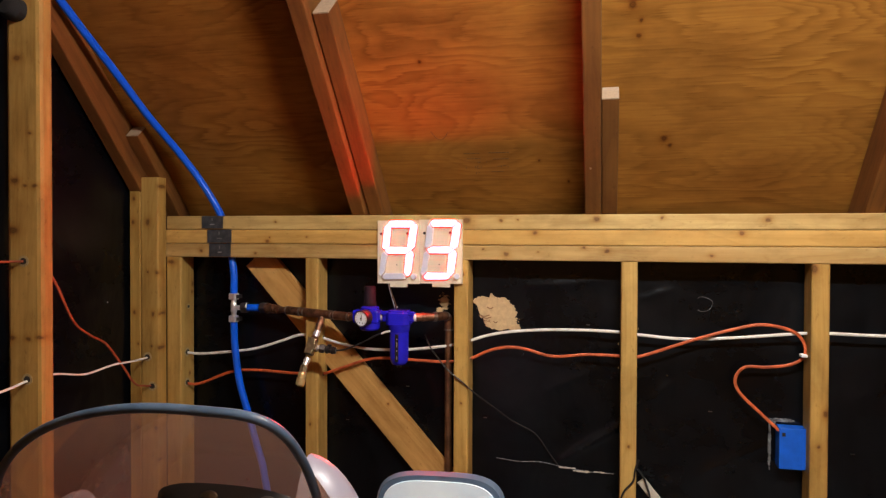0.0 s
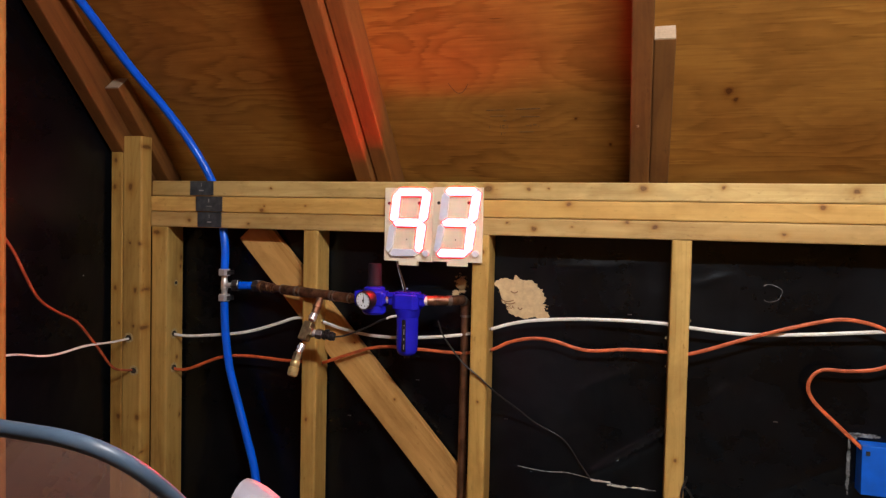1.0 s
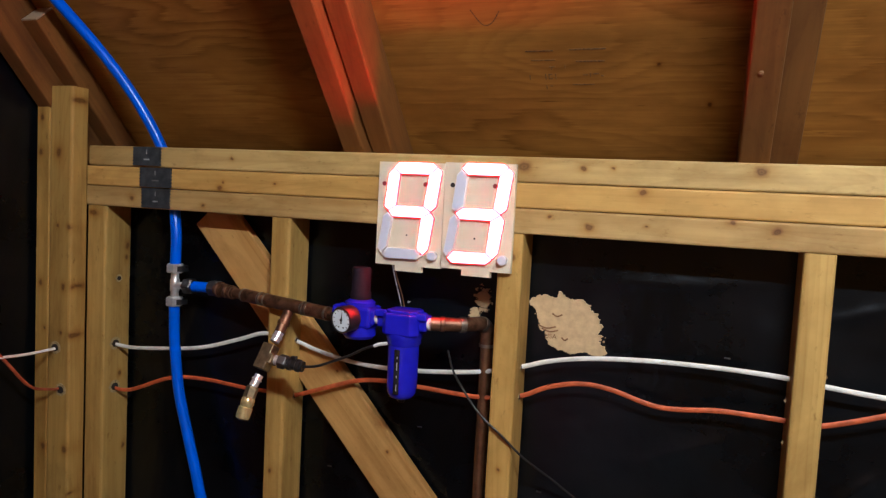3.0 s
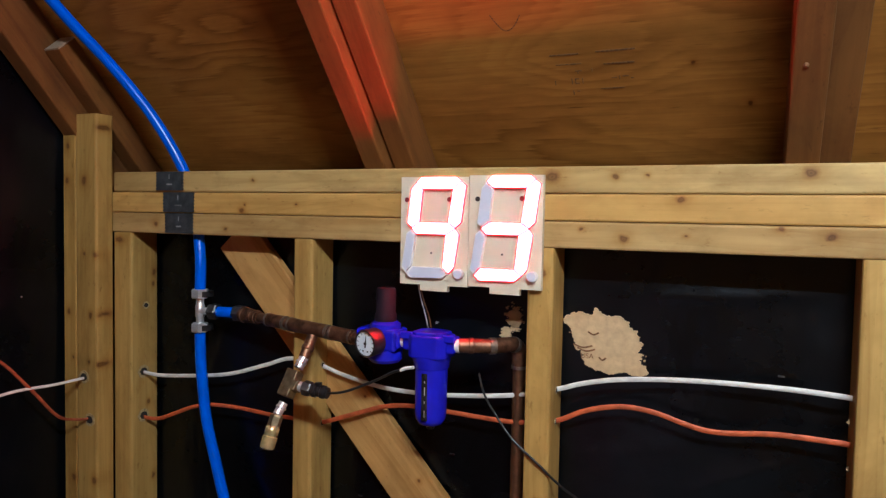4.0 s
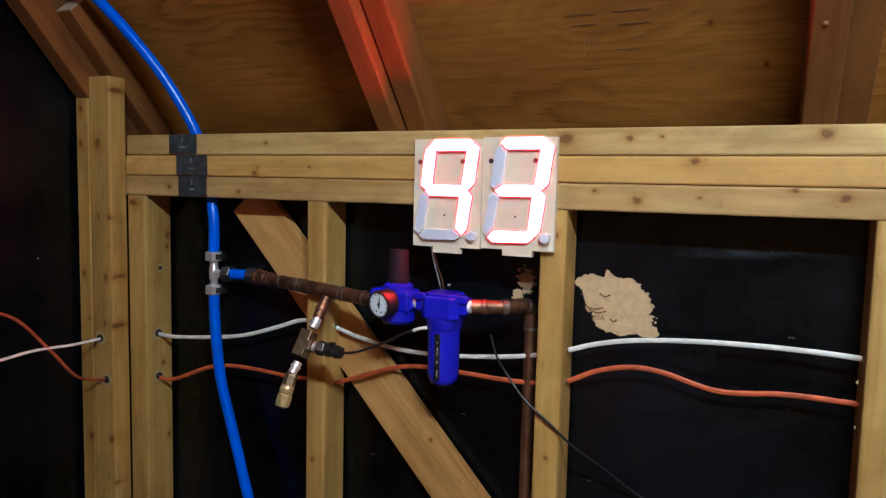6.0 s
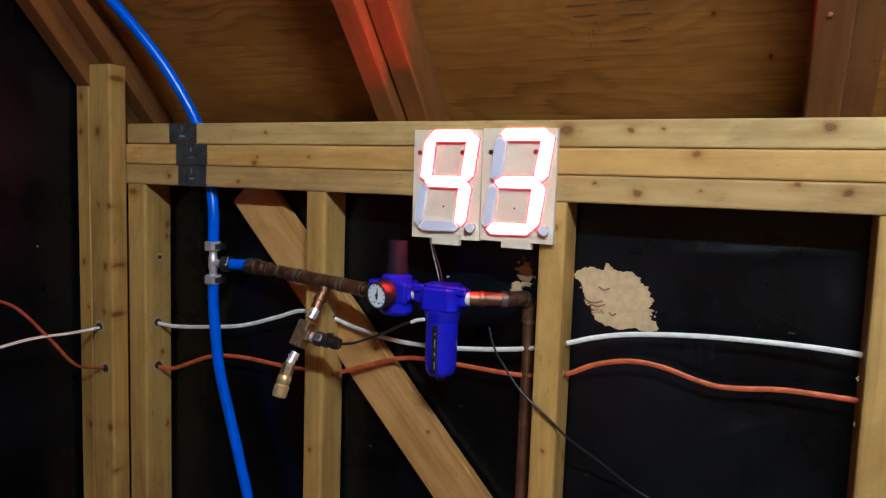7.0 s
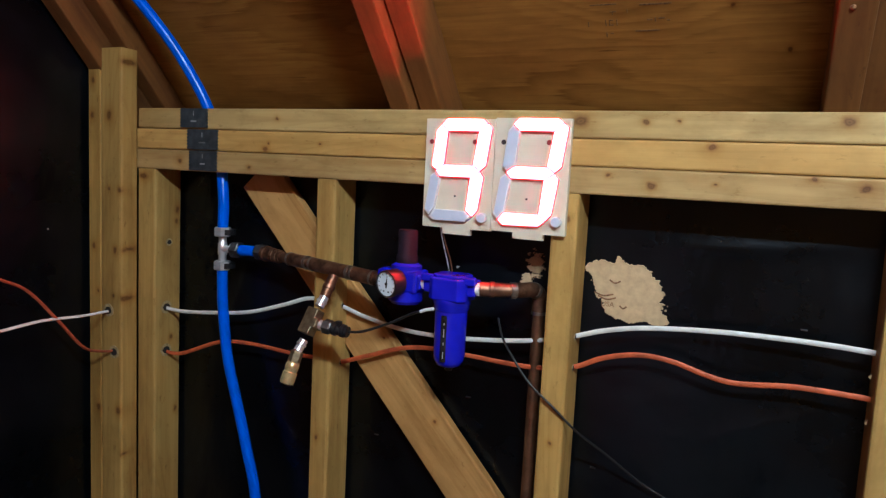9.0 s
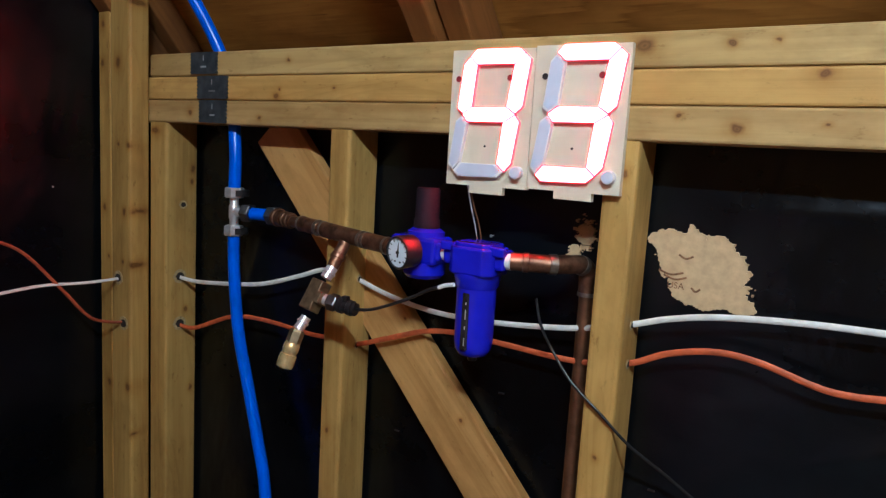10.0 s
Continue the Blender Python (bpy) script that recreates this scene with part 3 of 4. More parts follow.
def rafter(x, end_y, deep=0.050, gap=0.0005):
    """A long rafter with a shorter, shallower board nailed to its side."""
    thing = board("rafter", roof_at(x + 0.019, 1.535, 0.0455), roof_at(x + 0.019, KNEE_Y + 0.04, 0.0455), DOWN, 0.089, 0.038, RAFTER)
    tagged(thing, "reddish-brown rafter doubled with a shorter board", "rafter", "rafters", "structure")
    a, b = roof_at(x + 0.057 + gap, 1.535, deep / 2 + 0.0005), roof_at(x + 0.057 + gap, end_y, deep / 2 + 0.0005)
    board("side_board", a, b, DOWN, deep, 0.038, RAFTER, thing)
    d = (b - a).normalized()
    board("board_end", b + d * 0.0005, b + d * 0.003, DOWN, deep - 0.002, 0.036, END_GRAIN, thing, "pale sawn end", bevel=0)
    return thing


rafter(-1.220, 1.33, 0.044)
rafter(-0.591, 1.13, 0.070, 0.003)
rafter(0.012, 1.294)
rafter(0.622, 1.15)
rafter(1.232, 1.15)
part("bolt", lathe([(0, 0), (0.003, 0), (0.003, 0.002), (0, 0.003)], 10), INK, bpy.data.objects["rafter.002"], "plugged hole", m=aim(roof_at(0.026, 1.396, 0.0895), roof_at(0.026, 1.396, 0.12)))

# printed marks on the sheet: bars of illegible print and a scrawled line
for u0, u1, v, w in ((-0.288, -0.247, 0.326, 0.0016), (-0.224, -0.172, 0.327, 0.0022), (-0.281, -0.245, 0.311, 0.0014), (-0.215, -0.174, 0.308, 0.0018), (-0.262, -0.2605, 0.284, 0.009), (-0.257, -0.2555, 0.284, 0.009), (-0.2555, -0.251, 0.2875, 0.0014), (-0.2555, -0.251, 0.2805, 0.0014), (-0.247, -0.2455, 0.284, 0.009),
                     (-0.286, -0.2846, 0.283, 0.007), (-0.206, -0.199, 0.286, 0.0015), (-0.196, -0.1945, 0.286, 0.006), (-0.191, -0.183, 0.2875, 0.0015), (-0.180, -0.176, 0.284, 0.0015), (-0.262, -0.2605, 0.266, 0.007), (-0.256, -0.252, 0.268, 0.0014), (-0.222, -0.190, 0.270, 0.0016), (-0.255, -0.246, 0.300, 0.0014), (-0.252, -0.2508, 0.298, 0.005), (-0.232, -0.2308, 0.300, 0.005)):
    part("printed_bar", box(u0, u1, v - w / 2, v + w / 2, -0.0008, 0.0004), ROOF_INK, ceiling, "faded black print", m=roof_pose)
part("scrawl", tube([(-0.361, 0.394, 0), (-0.350, 0.375, 0), (-0.341, 0.369, 0), (-0.330, 0.374, 0), (-0.318, 0.390, 0)], 0.0009, 6, 0.6, up=(0, 0, 1)), ROOF_INK, ceiling, "thin black scrawl", m=roof_pose)

# ---- knots, drilled holes and marks on the lumber ----
def disc(rx, rz, n=14, thick=0.0012):
    return prism([(rx * math.cos(2 * math.pi * i / n) * (1 + 0.12 * math.sin(3 * i)), rz * math.sin(2 * math.pi * i / n)) for i in range(n)], -thick / 2, thick / 2)


def facing_room(x, y, z):
    return Matrix.Translation((x, y, z))


def facing_east(x, y, z):
    return Matrix.Translation((x, y, z)) @ Matrix.Rotation(radians(90), 4, "Z")


# drilled holes with a pale splintered rim
for m, r in ((facing_east(-1.0868, 1.434, 1.320), 0.006), (facing_east(-1.0868, 1.428, 1.192), 0.010), (facing_east(-1.0868, 1.428, 1.106), 0.010),
             (facing_room(-1.165, 1.3598, 1.186), 0.010), (facing_room(-1.150, 1.3598, 1.106), 0.010), (facing_room(-1.168, 0.9518, 1.463), 0.010),
             (facing_room(-1.160, 0.9518, 1.206), 0.010), (facing_east(-0.6763, 1.432, 1.148), 0.0045), (facing_east(-0.6763, 1.432, 1.248), 0.0045),
             (facing_east(-0.2723, 1.432, 1.254), 0.0045), (facing_east(-0.2723, 1.432, 1.208), 0.0045), (facing_east(0.1362, 1.432, 1.232), 0.005)):
    part("hole_rim", disc(r * 1.30, r * 1.25), RIM, wall_main if m.translation.y > 1.39 else wall_left, m=m)
    part("drilled_hole", disc(r * 0.82, r * 0.72, thick=0.0022), HOLE, wall_main if m.translation.y > 1.39 else wall_left, m=m)


# ---- torn places in the tar paper ----
def torn(blobs, y0, y1, cell=0.0012, freq=70.0, rough=0.75, seed=0.0):
    """Bare patches with a ragged edge: blobs are (x, z, radius x, radius z)."""
    bm = bmesh.new()
    lo = [min(b[0] - 1.6 * b[2] for b in blobs), min(b[1] - 1.6 * b[3] for b in blobs)]
    hi = [max(b[0] + 1.6 * b[2] for b in blobs), max(b[1] + 1.6 * b[3] for b in blobs)]
    nx, nz = int((hi[0] - lo[0]) / cell), int((hi[1] - lo[1]) / cell)
    made = {}

    def vert(i, j):
        if (i, j) not in made:
            made[i, j] = bm.verts.new((lo[0] + i * cell, y0, lo[1] + j * cell))
        return made[i, j]

    for i in range(nx):
        for j in range(nz):
            x, z = lo[0] + (i + 0.5) * cell, lo[1] + (j + 0.5) * cell
            field = max(1 - math.hypot((x - b[0]) / b[2], (z - b[1]) / b[3]) for b in blobs)
            field += rough * (noise.noise((x * freq, z * freq * 1.4, seed)) * 0.6 + noise.noise((x * freq * 3, z * freq * 4, seed)) * 0.4)
            if field > 0:
                bm.faces.new((vert(i, j), vert(i + 1, j), vert(i + 1, j + 1), vert(i, j + 1)))
    got = bmesh.ops.extrude_face_region(bm, geom=bm.faces[:])
    for g in got["geom"]:
        if isinstance(g, bmesh.types.BMVert):
            g.co.y = y1
    return bm


part("bare_patch", torn([(-0.206, 1.322, 0.045, 0.040), (-0.166, 1.287, 0.016, 0.008), (-0.246, 1.352, 0.024, 0.014), (-0.200, 1.300, 0.045, 0.021), (-0.225, 1.335, 0.035, 0.030), (-0.262, 1.353, 0.012, 0.008)], 1.4655, 1.472, rough=0.42, freq=60, seed=2.0), PEEL, wall_main, "pale bare patch torn from the paper")
for dx, dz, w in ((-0.243, 1.316, 0.014), (-0.238, 1.311, 0.013), (-0.228, 1.336, 0.008), (-0.214, 1.300, 0.005)):
    part("glue_streak", tube([(dx - w, 1.4650, dz + 0.002), (dx, 1.4650, dz - 0.002), (dx + w, 1.4650, dz + 0.0015)], 0.0012, 6, 0.4), INK, wall_main, "brown glue streak")
stamp = bpy.data.curves.new("stamp", "FONT")
stamp.body, stamp.size, stamp.extrude = "USA", 0.0105, 0.0002
word = bpy.data.objects.new("stamp", stamp)
bm = bmesh.new()
bm.from_mesh(bpy.data.meshes.new_from_object(word))
bpy.data.objects.remove(word)
part("stamp", bm, INK, wall_main, "small brown printed letters", m=Matrix.Translation((-0.246, 1.4650, 1.2985)) @ pose(0, 0, 0, 90, 0, 0))
part("bare_patch", torn([(-0.350, 1.348, 0.012, 0.018), (-0.362, 1.322, 0.008, 0.012)], 1.4655, 1.472, rough=1.1, freq=120, seed=5.0), PEEL, wall_main, "small ragged bare patch")
part("paper_tear", torn([(0.010, 0.930, 0.020, 0.0022), (-0.03, 0.936, 0.02, 0.0016), (0.055, 0.931, 0.016, 0.0016)], 1.4655, 1.4675, cell=0.0008, rough=0.9, freq=130, seed=8.0), PALE, wall_main, "thin pale tear in the paper")
part("paper_tear", tube([(-0.21, 1.4658, 0.948), (-0.15, 1.4658, 0.943), (-0.10, 1.4658, 0.946), (-0.04, 1.4658, 0.938), (0.02, 1.4658, 0.931), (0.085, 1.4658, 0.930)], 0.0007, 6, 0.5), MARK, wall_main, "thin pale tear in the paper")
part("paper_tear", torn([(-0.50, 1.012, 0.028, 0.0014)], 1.4655, 1.4675, cell=0.0008, rough=0.8, freq=110, seed=11.0), PALE, wall_main, "thin pale tear in the paper")
ring = [(0.292 + 0.020 * math.cos(a) * (1 + 0.08 * math.sin(4 * a)), 1.4655, 1.359 + 0.0175 * math.sin(a) * (1 + 0.06 * math.cos(3 * a))) for a in [2 * math.pi * i / 22 for i in range(22)]]
part("ring_mark", tube(ring[14:] + ring[:9], 0.0005, 6, 0.5, steps=3), DUST, wall_main, "scuffed grey ring")
part("nail", lathe([(0, 0), (0.0022, 0), (0.0022, 0.001), (0.0008, 0.0015), (0.0008, 0.008), (0, 0.008)], 8), CHROME, wall_main, m=aim((-0.478, 1.459, 1.332), (-0.478, 1.47, 1.332)))
for x, z in ((-0.62, 1.02), (0.02, 1.30), (-0.45, 1.12), (0.31, 1.10), (0.62, 1.02), (-0.24, 1.05)):
    part("staple", box(x - 0.004, x + 0.004, 1.4655, 1.469, z - 0.0008, z + 0.0008), STEEL_DARK, wall_main)


part("nail", lathe([(0, 0), (0.0016, 0), (0.0016, 0.001), (0, 0.0015)], 8), CHROME, wall_left, m=aim((-1.2285, 1.282, 1.342), (-1.20, 1.282, 1.342)))
for x, z, tip in ((0.094, 1.262, -0.006), (0.095, 1.205, -0.005), (0.138, 1.300, 0.005)):
    part("splinter", prism([(x, z - 0.003), (x + 0.5 * tip, z), (x, z + 0.004)], 1.418, 1.4195), RIM, wall_main, "pale splinter at the cable hole")


# ---- nail plates over the hose holes ----
def nail_plate(x0, x1, z0, z1, marks):
    pts = []
    n = 6
    for i in range(n):
        pts += [(x0, z0 + (z1 - z0) * i / n), (x0 - 0.0025, z0 + (z1 - z0) * (i + 0.5) / n)]
    pts += [(x0, z1), (x1, z1)]
    for i in range(n):
        pts += [(x1 + 0.0025, z1 - (z1 - z0) * (i + 0.5) / n), (x1, z1 - (z1 - z0) * (i + 1) / n)]
    thing = part("nail_plate", prism(pts, 1.3972, 1.3995), NAIL_PLATE)
    tagged(thing, "dark toothed steel nail plate on the plate", "nail plate", "nail plates")
    cx, cz = (x0 + x1) / 2, (z0 + z1) / 2
    part("marking", box(cx - 0.001, cx + 0.0005, 1.3966, 1.3974, cz + 0.004, cz + 0.012), MARK, thing)
    part("marking", box(cx - 0.008 * marks, cx + 0.008 * marks, 1.3966, 1.3974, cz - 0.007, cz - 0.0045), MARK, thing)


nail_plate(-1.019, -0.957, 1.540, 1.574, 0.8)
nail_plate(-1.002, -0.932, 1.501, 1.537, 1.0)
nail_plate(-0.997, -0.934, 1.463, 1.499, 0.7)


# ---- the two digit modules ----
SEGMENTS = {
    "a": ((.037, .161), (.093, .161), (.1003, .1557), (.088, .1438), (.039, .1438), (.0290, .1528)),
    "b": ((.1010, .1550), (.108, .149), (.101, .095), (.0925, .0873), (.0813, .0945), (.0885, .1432)),
    "c": ((.098, .078), (.0925, .0852), (.0780, .0766), (.0733, .0284), (.083, .0202), (.091, .029)),
    "d": ((.0125, .0172), (.0210, .0277), (.0727, .0277), (.0822, .0195), (.073, .012), (.020, .0105)),
    "e": ((.013, .078), (.0213, .0843), (.0285, .0762), (.0205, .0282), (.0117, .0180), (.005, .025)),
    "f": ((.021, .144), (.0285, .1520), (.0385, .1432), (.0337, .0945), (.0222, .0866), (.015, .092)),
    "g": ((.0222, .0855), (.0340, .0937), (.0810, .0937), (.0920, .0862), (.0778, .0772), (.0290, .0772)),
}


def digit(x, z, lit, label, tab, rim):
    thing = empty("digit_display", (x, 1.395, z))
    tagged(thing, label, "led display", "digit displays")
    part("circuit_board", prism([(x, z), (x + tab[0], z), (x + tab[0], z - 0.009), (x + tab[1], z - 0.009), (x + tab[1], z), (x + 0.1105, z), (x + 0.1105, z + 0.161), (x, z + 0.161)], 1.3905, 1.3985), PCB, thing, "cream board with a tab below")
    for key, pts in SEGMENTS.items():
        cx, cz = sum(p[0] for p in pts) / 6, sum(p[1] for p in pts) / 6
        pts = [(x + cx + (px - cx) * 0.995, z + cz + (pz - cz) * 0.985 - 0.0005) for px, pz in pts]
        on = key in lit
        seg = part("segment", prism(pts, 1.3840, 1.3905, 0.0 if on else 0.0003), LIT_WALL if on else SEG_WALL, thing, "lit white-hot red segment" if on else "unlit frosted segment")
        ix, iz = sum(p[0] for p in pts) / 6, sum(p[1] for p in pts) / 6
        kx, kz = (0.996, 0.996) if on else (0.86, 0.90)
        ring = [(ix + (px - ix) * kx, iz + (pz - iz) * kz) for px, pz in pts]
        if on:
            part("lens", prism(ring, 1.38395, 1.3845), LED, seg)
        else:
            part("lens", prism(ring, 1.3833, 1.3842), SEG_OFF, seg)
    dot = part("decimal_point", lathe([(0, 0), (0.0075, 0), (0.0075, 0.007), (0.007, 0.0076), (0, 0.0076)], 24), SEG_WALL, thing, m=aim((x + 0.098, 1.3905, z + 0.019), (x + 0.098, 1.38, z + 0.019)), smooth=True)
    part("lens", lathe([(0, 0), (0.0062, 0), (0.0062, 0.0008), (0, 0.0008)], 24), SEG_OFF, dot, m=aim((x + 0.098, 1.3829, z + 0.019), (x + 0.098, 1.38, z + 0.019)))
    for hx, hz, r in ((0.010 - rim, 0.127, 0.0036), (0.080, 0.128, 0.0036), (0.052, 0.048, 0.0014)):
        part("hole", disc(r, r, 16), RED_HOLE if r > 0.003 and (rim == 0 or hx > 0.05) else HOLE, thing, m=facing_room(x + hx, 1.3902, z + hz))
    return thing


digit(-0.5090, 1.3995, "abcfg", "cream seven-segment module lit red, showing nine", (0.034, 0.079), 0.0)
digit(-0.3975, 1.4015, "abcdg", "cream seven-segment module lit red, showing three", (0.034, 0.079), -0.003)
wires = empty("display_wire", (-0.484, 1.40, 1.392))
tagged(wires, "thin grey and clear wires hanging from the display", "wire")
part("wire", tube([(-0.484, 1.401, 1.400), (-0.478, 1.402, 1.375), (-0.470, 1.402, 1.350), (-0.463, 1.400, 1.328)], 0.0011, 6), MARK, wires)
part("wire", tube([(-0.482, 1.402, 1.400), (-0.474, 1.404, 1.372), (-0.466, 1.405, 1.350), (-0.460, 1.404, 1.328)], 0.0011, 6), COPPER_BARE, wires)


# ---- cables through the studs ----
def cable(name, label, pts, r, mat, flat=0.5, group="cables"):
    thing = part(name, tube(pts, r, 10, flat, 8), mat, smooth=True)
    tagged(thing, label, "cable", group)
    return thing


cable("white_cable", "white flat electrical cable through the studs", [
    (-1.121, 1.424, 1.186), (-1.092, 1.428, 1.190), (-1.046, 1.432, 1.188), (-0.959, 1.432, 1.197), (-0.876, 1.432, 1.210), (-0.798, 1.432, 1.234), (-0.742, 1.432, 1.252),
    (-0.684, 1.433, 1.247), (-0.633, 1.434, 1.234), (-0.567, 1.435, 1.223), (-0.505, 1.435, 1.221), (-0.435, 1.435, 1.225), (-0.342, 1.435, 1.237),
    (-0.275, 1.435, 1.254), (-0.232, 1.437, 1.268), (-0.177, 1.440, 1.279), (-0.088, 1.442, 1.287), (0.014, 1.440, 1.290), (0.091, 1.435, 1.289), (0.140, 1.435, 1.284),
    (0.244, 1.440, 1.277), (0.357, 1.440, 1.284), (0.502, 1.435, 1.300), (0.558, 1.435, 1.302), (0.673, 1.435, 1.300), (0.95, 1.435, 1.30), (1.75, 1.435, 1.30)], 0.0036, WHITE_CABLE)
cable("white_cable", "white electrical cable along the gable wall", [
    (-1.190, 0.700, 1.165), (-1.172, 0.900, 1.190), (-1.160, 0.952, 1.202), (-1.165, 1.034, 1.201), (-1.165, 1.127, 1.183), (-1.165, 1.225, 1.188), (-1.165, 1.300, 1.184), (-1.165, 1.363, 1.184), (-1.160, 1.385, 1.184)], 0.0030, WHITE_CABLE, 0.7)
cable("orange_cable", "orange flat electrical cable through the studs", [
    (-1.121, 1.424, 1.104), (-1.095, 1.428, 1.103), (-1.049, 1.432, 1.104), (-0.953, 1.432, 1.141), (-0.877, 1.432, 1.150), (-0.774, 1.432, 1.147), (-0.737, 1.432, 1.148),
    (-0.683, 1.432, 1.148), (-0.622, 1.430, 1.169), (-0.557, 1.432, 1.192), (-0.505, 1.435, 1.199), (-0.435, 1.435, 1.198), (-0.338, 1.435, 1.197),
    (-0.274, 1.435, 1.208), (-0.231, 1.437, 1.228), (-0.184, 1.438, 1.240), (-0.138, 1.440, 1.238), (-0.065, 1.440, 1.222), (0.015, 1.438, 1.230), (0.087, 1.435, 1.231), (0.140, 1.433, 1.231),
    (0.257, 1.430, 1.274), (0.357, 1.430, 1.306), (0.418, 1.430, 1.318), (0.478, 1.432, 1.306), (0.505, 1.435, 1.281), (0.507, 1.435, 1.248), (0.479, 1.437, 1.227),
    (0.430, 1.440, 1.218), (0.382, 1.440, 1.216), (0.361, 1.440, 1.189), (0.370, 1.440, 1.156), (0.414, 1.438, 1.112), (0.463, 1.436, 1.066)], 0.0037, ORANGE_CABLE, 0.42)
cable("orange_cable", "orange electrical cable along the gable wall, shade in its colour", [
    (-1.205, 0.700, 1.475), (-1.185, 0.900, 1.463), (-1.168, 0.955, 1.462), (-1.165, 1.000, 1.45), (-1.165, 1.036, 1.412), (-1.165, 1.092, 1.315), (-1.165, 1.145, 1.275), (-1.165, 1.200, 1.245), (-1.165, 1.257, 1.182), (-1.165, 1.305, 1.125), (-1.160, 1.340, 1.110), (-1.152, 1.368, 1.107), (-1.146, 1.385, 1.107)], 0.0030, SHADED_ORANGE, 0.6)
cable("black_cable", "thin black two-core cable over the stud", [
    (-0.391, 1.427, 1.266), (-0.376, 1.412, 1.240), (-0.352, 1.398, 1.215), (-0.324, 1.394, 1.184), (-0.286, 1.394, 1.155), (-0.253, 1.402, 1.125), (-0.215, 1.430, 1.090), (-0.168, 1.454, 1.050), (-0.111, 1.460, 1.020), (-0.075, 1.462, 0.972), (-0.052, 1.4625, 0.942)], 0.0018, BLACK_PLASTIC, 0.8)
cable("black_cable", "black cable looped round the foot of the stud", [
    (0.141, 1.396, 0.992), (0.133, 1.394, 0.965), (0.129, 1.394, 0.941), (0.106, 1.394, 0.910), (0.094, 1.396, 0.86), (0.093, 1.41, 0.80)], 0.0022, BLACK_PLASTIC, 0.8)
cable("black_cable", "black cable looped round the foot of the stud", [
    (0.141, 1.440, 0.955), (0.150, 1.440, 0.945), (0.160, 1.440, 0.925), (0.170, 1.440, 0.890), (0.178, 1.445, 0.83), (0.17, 1.45, 0.76)], 0.0024, BLACK_PLASTIC, 0.8)
clip = part("cable_clip", box(0.498, 0.512, 1.423, 1.444, 1.246, 1.253, 0.002), TEFLON)
tagged(clip, "small white plastic clip holding the orange cable", "cable clip")

# ---- blue junction box ----
jbox = empty("junction_box", (0.475, 1.43, 1.02))
tagged(jbox, "blue plastic junction box beside the stud", "junction box")
part("box_body", merge(box(0.455, 0.505, 1.428, 1.4315, 0.986, 1.080, 0.001), box(0.455, 0.458, 1.4315, 1.466, 0.986, 1.080), box(0.502, 0.512, 1.4315, 1.466, 0.986, 1.080), box(0.458, 0.502, 1.4315, 1.466, 0.986, 0.989), box(0.458, 0.502, 1.4315, 1.466, 1.077, 1.080)), BOX_BLUE, jbox)
part("knockout", box(0.461, 0.468, 1.4265, 1.4282, 1.062, 1.070), HOLE, jbox)
part("paper_edge", torn([(0.442, 1.03, 0.003, 0.055), (0.465, 1.090, 0.03, 0.004), (0.447, 1.085, 0.008, 0.006)], 1.4645, 1.4665, rough=0.6, freq=90, seed=21.0), DUST, jbox, "grey frayed paper edge round the box")

# ---- blue air hose with its tee ----
hose = part("air_hose", tube([(-1.160, 0.80, 2.34), (-1.157, 1.010, 2.094), (-1.150, 1.075, 2.030), (-1.119, 1.180, 1.923), (-1.094, 1.275, 1.827), (-1.061, 1.345, 1.750), (-1.021, 1.391, 1.672), (-0.978, 1.417, 1.585), (-0.958, 1.433, 1.510), (-0.944, 1.425, 1.454), (-0.936, 1.421, 1.408), (-0.936, 1.420, 1.358)], 0.0098, 16, 1.0, 8), HOSE, smooth=True)
tagged(hose, "bright blue plastic air hose through the plates", "hose", "air hoses")
hose = part("air_hose", tube([(-0.936, 1.420, 1.290), (-0.935, 1.420, 1.250), (-0.932, 1.420, 1.207), (-0.920, 1.420, 1.123), (-0.896, 1.420, 1.041), (-0.868, 1.418, 0.955), (-0.835, 1.41, 0.85), (-0.78, 1.37, 0.60), (-0.74, 1.30, 0.25), (-0.72, 1.24, 0.012), (-0.70, 1.15, 0.011)], 0.0098, 16, 1.0, 8), HOSE, smooth=True)
tagged(hose, "bright blue plastic air hose hanging to the floor", "hose", "air hoses")
tee = empty("tee_fitting", (-0.936, 1.42, 1.322))
tagged(tee, "nickel-plated compression tee on the blue hose", "pipe fitting")
part("body", merge(lathe([(0, -0.024), (0.0072, -0.024), (0.0072, -0.012), (0.0085, -0.010), (0.0085, 0.010), (0.0072, 0.012), (0.0072, 0.024), (0, 0.024)], 20)), CHROME, tee, m=Matrix.Translation((-0.936, 1.42, 1.322)), smooth=True)
part("branch", lathe([(0.0085, 0), (0.0065, 0.006), (0.0065, 0.020), (0, 0.020)], 18), CHROME, tee, m=aim((-0.934, 1.42, 1.322), (-0.83, 1.423, 1.324)), smooth=True)
for z in (1.345, 1.283):
    part("nut", hexnut(0.0155, 0.017), CHROME, tee, "bright hex nut", m=Matrix.Translation((-0.936, 1.42, z)))
    part("collar", lathe([(0, 0), (0.0172, 0), (0.0172, 0.010), (0, 0.010)], 20), BLACK_PLASTIC, tee, m=Matrix.Translation((-0.934, 1.427, z + 0.003)), smooth=True)
part("nut", hexnut(0.0152, 0.019), STEEL_DARK, tee, "dark hex nut", m=aim((-0.912, 1.4205, 1.3225), (-0.83, 1.423, 1.3245)))
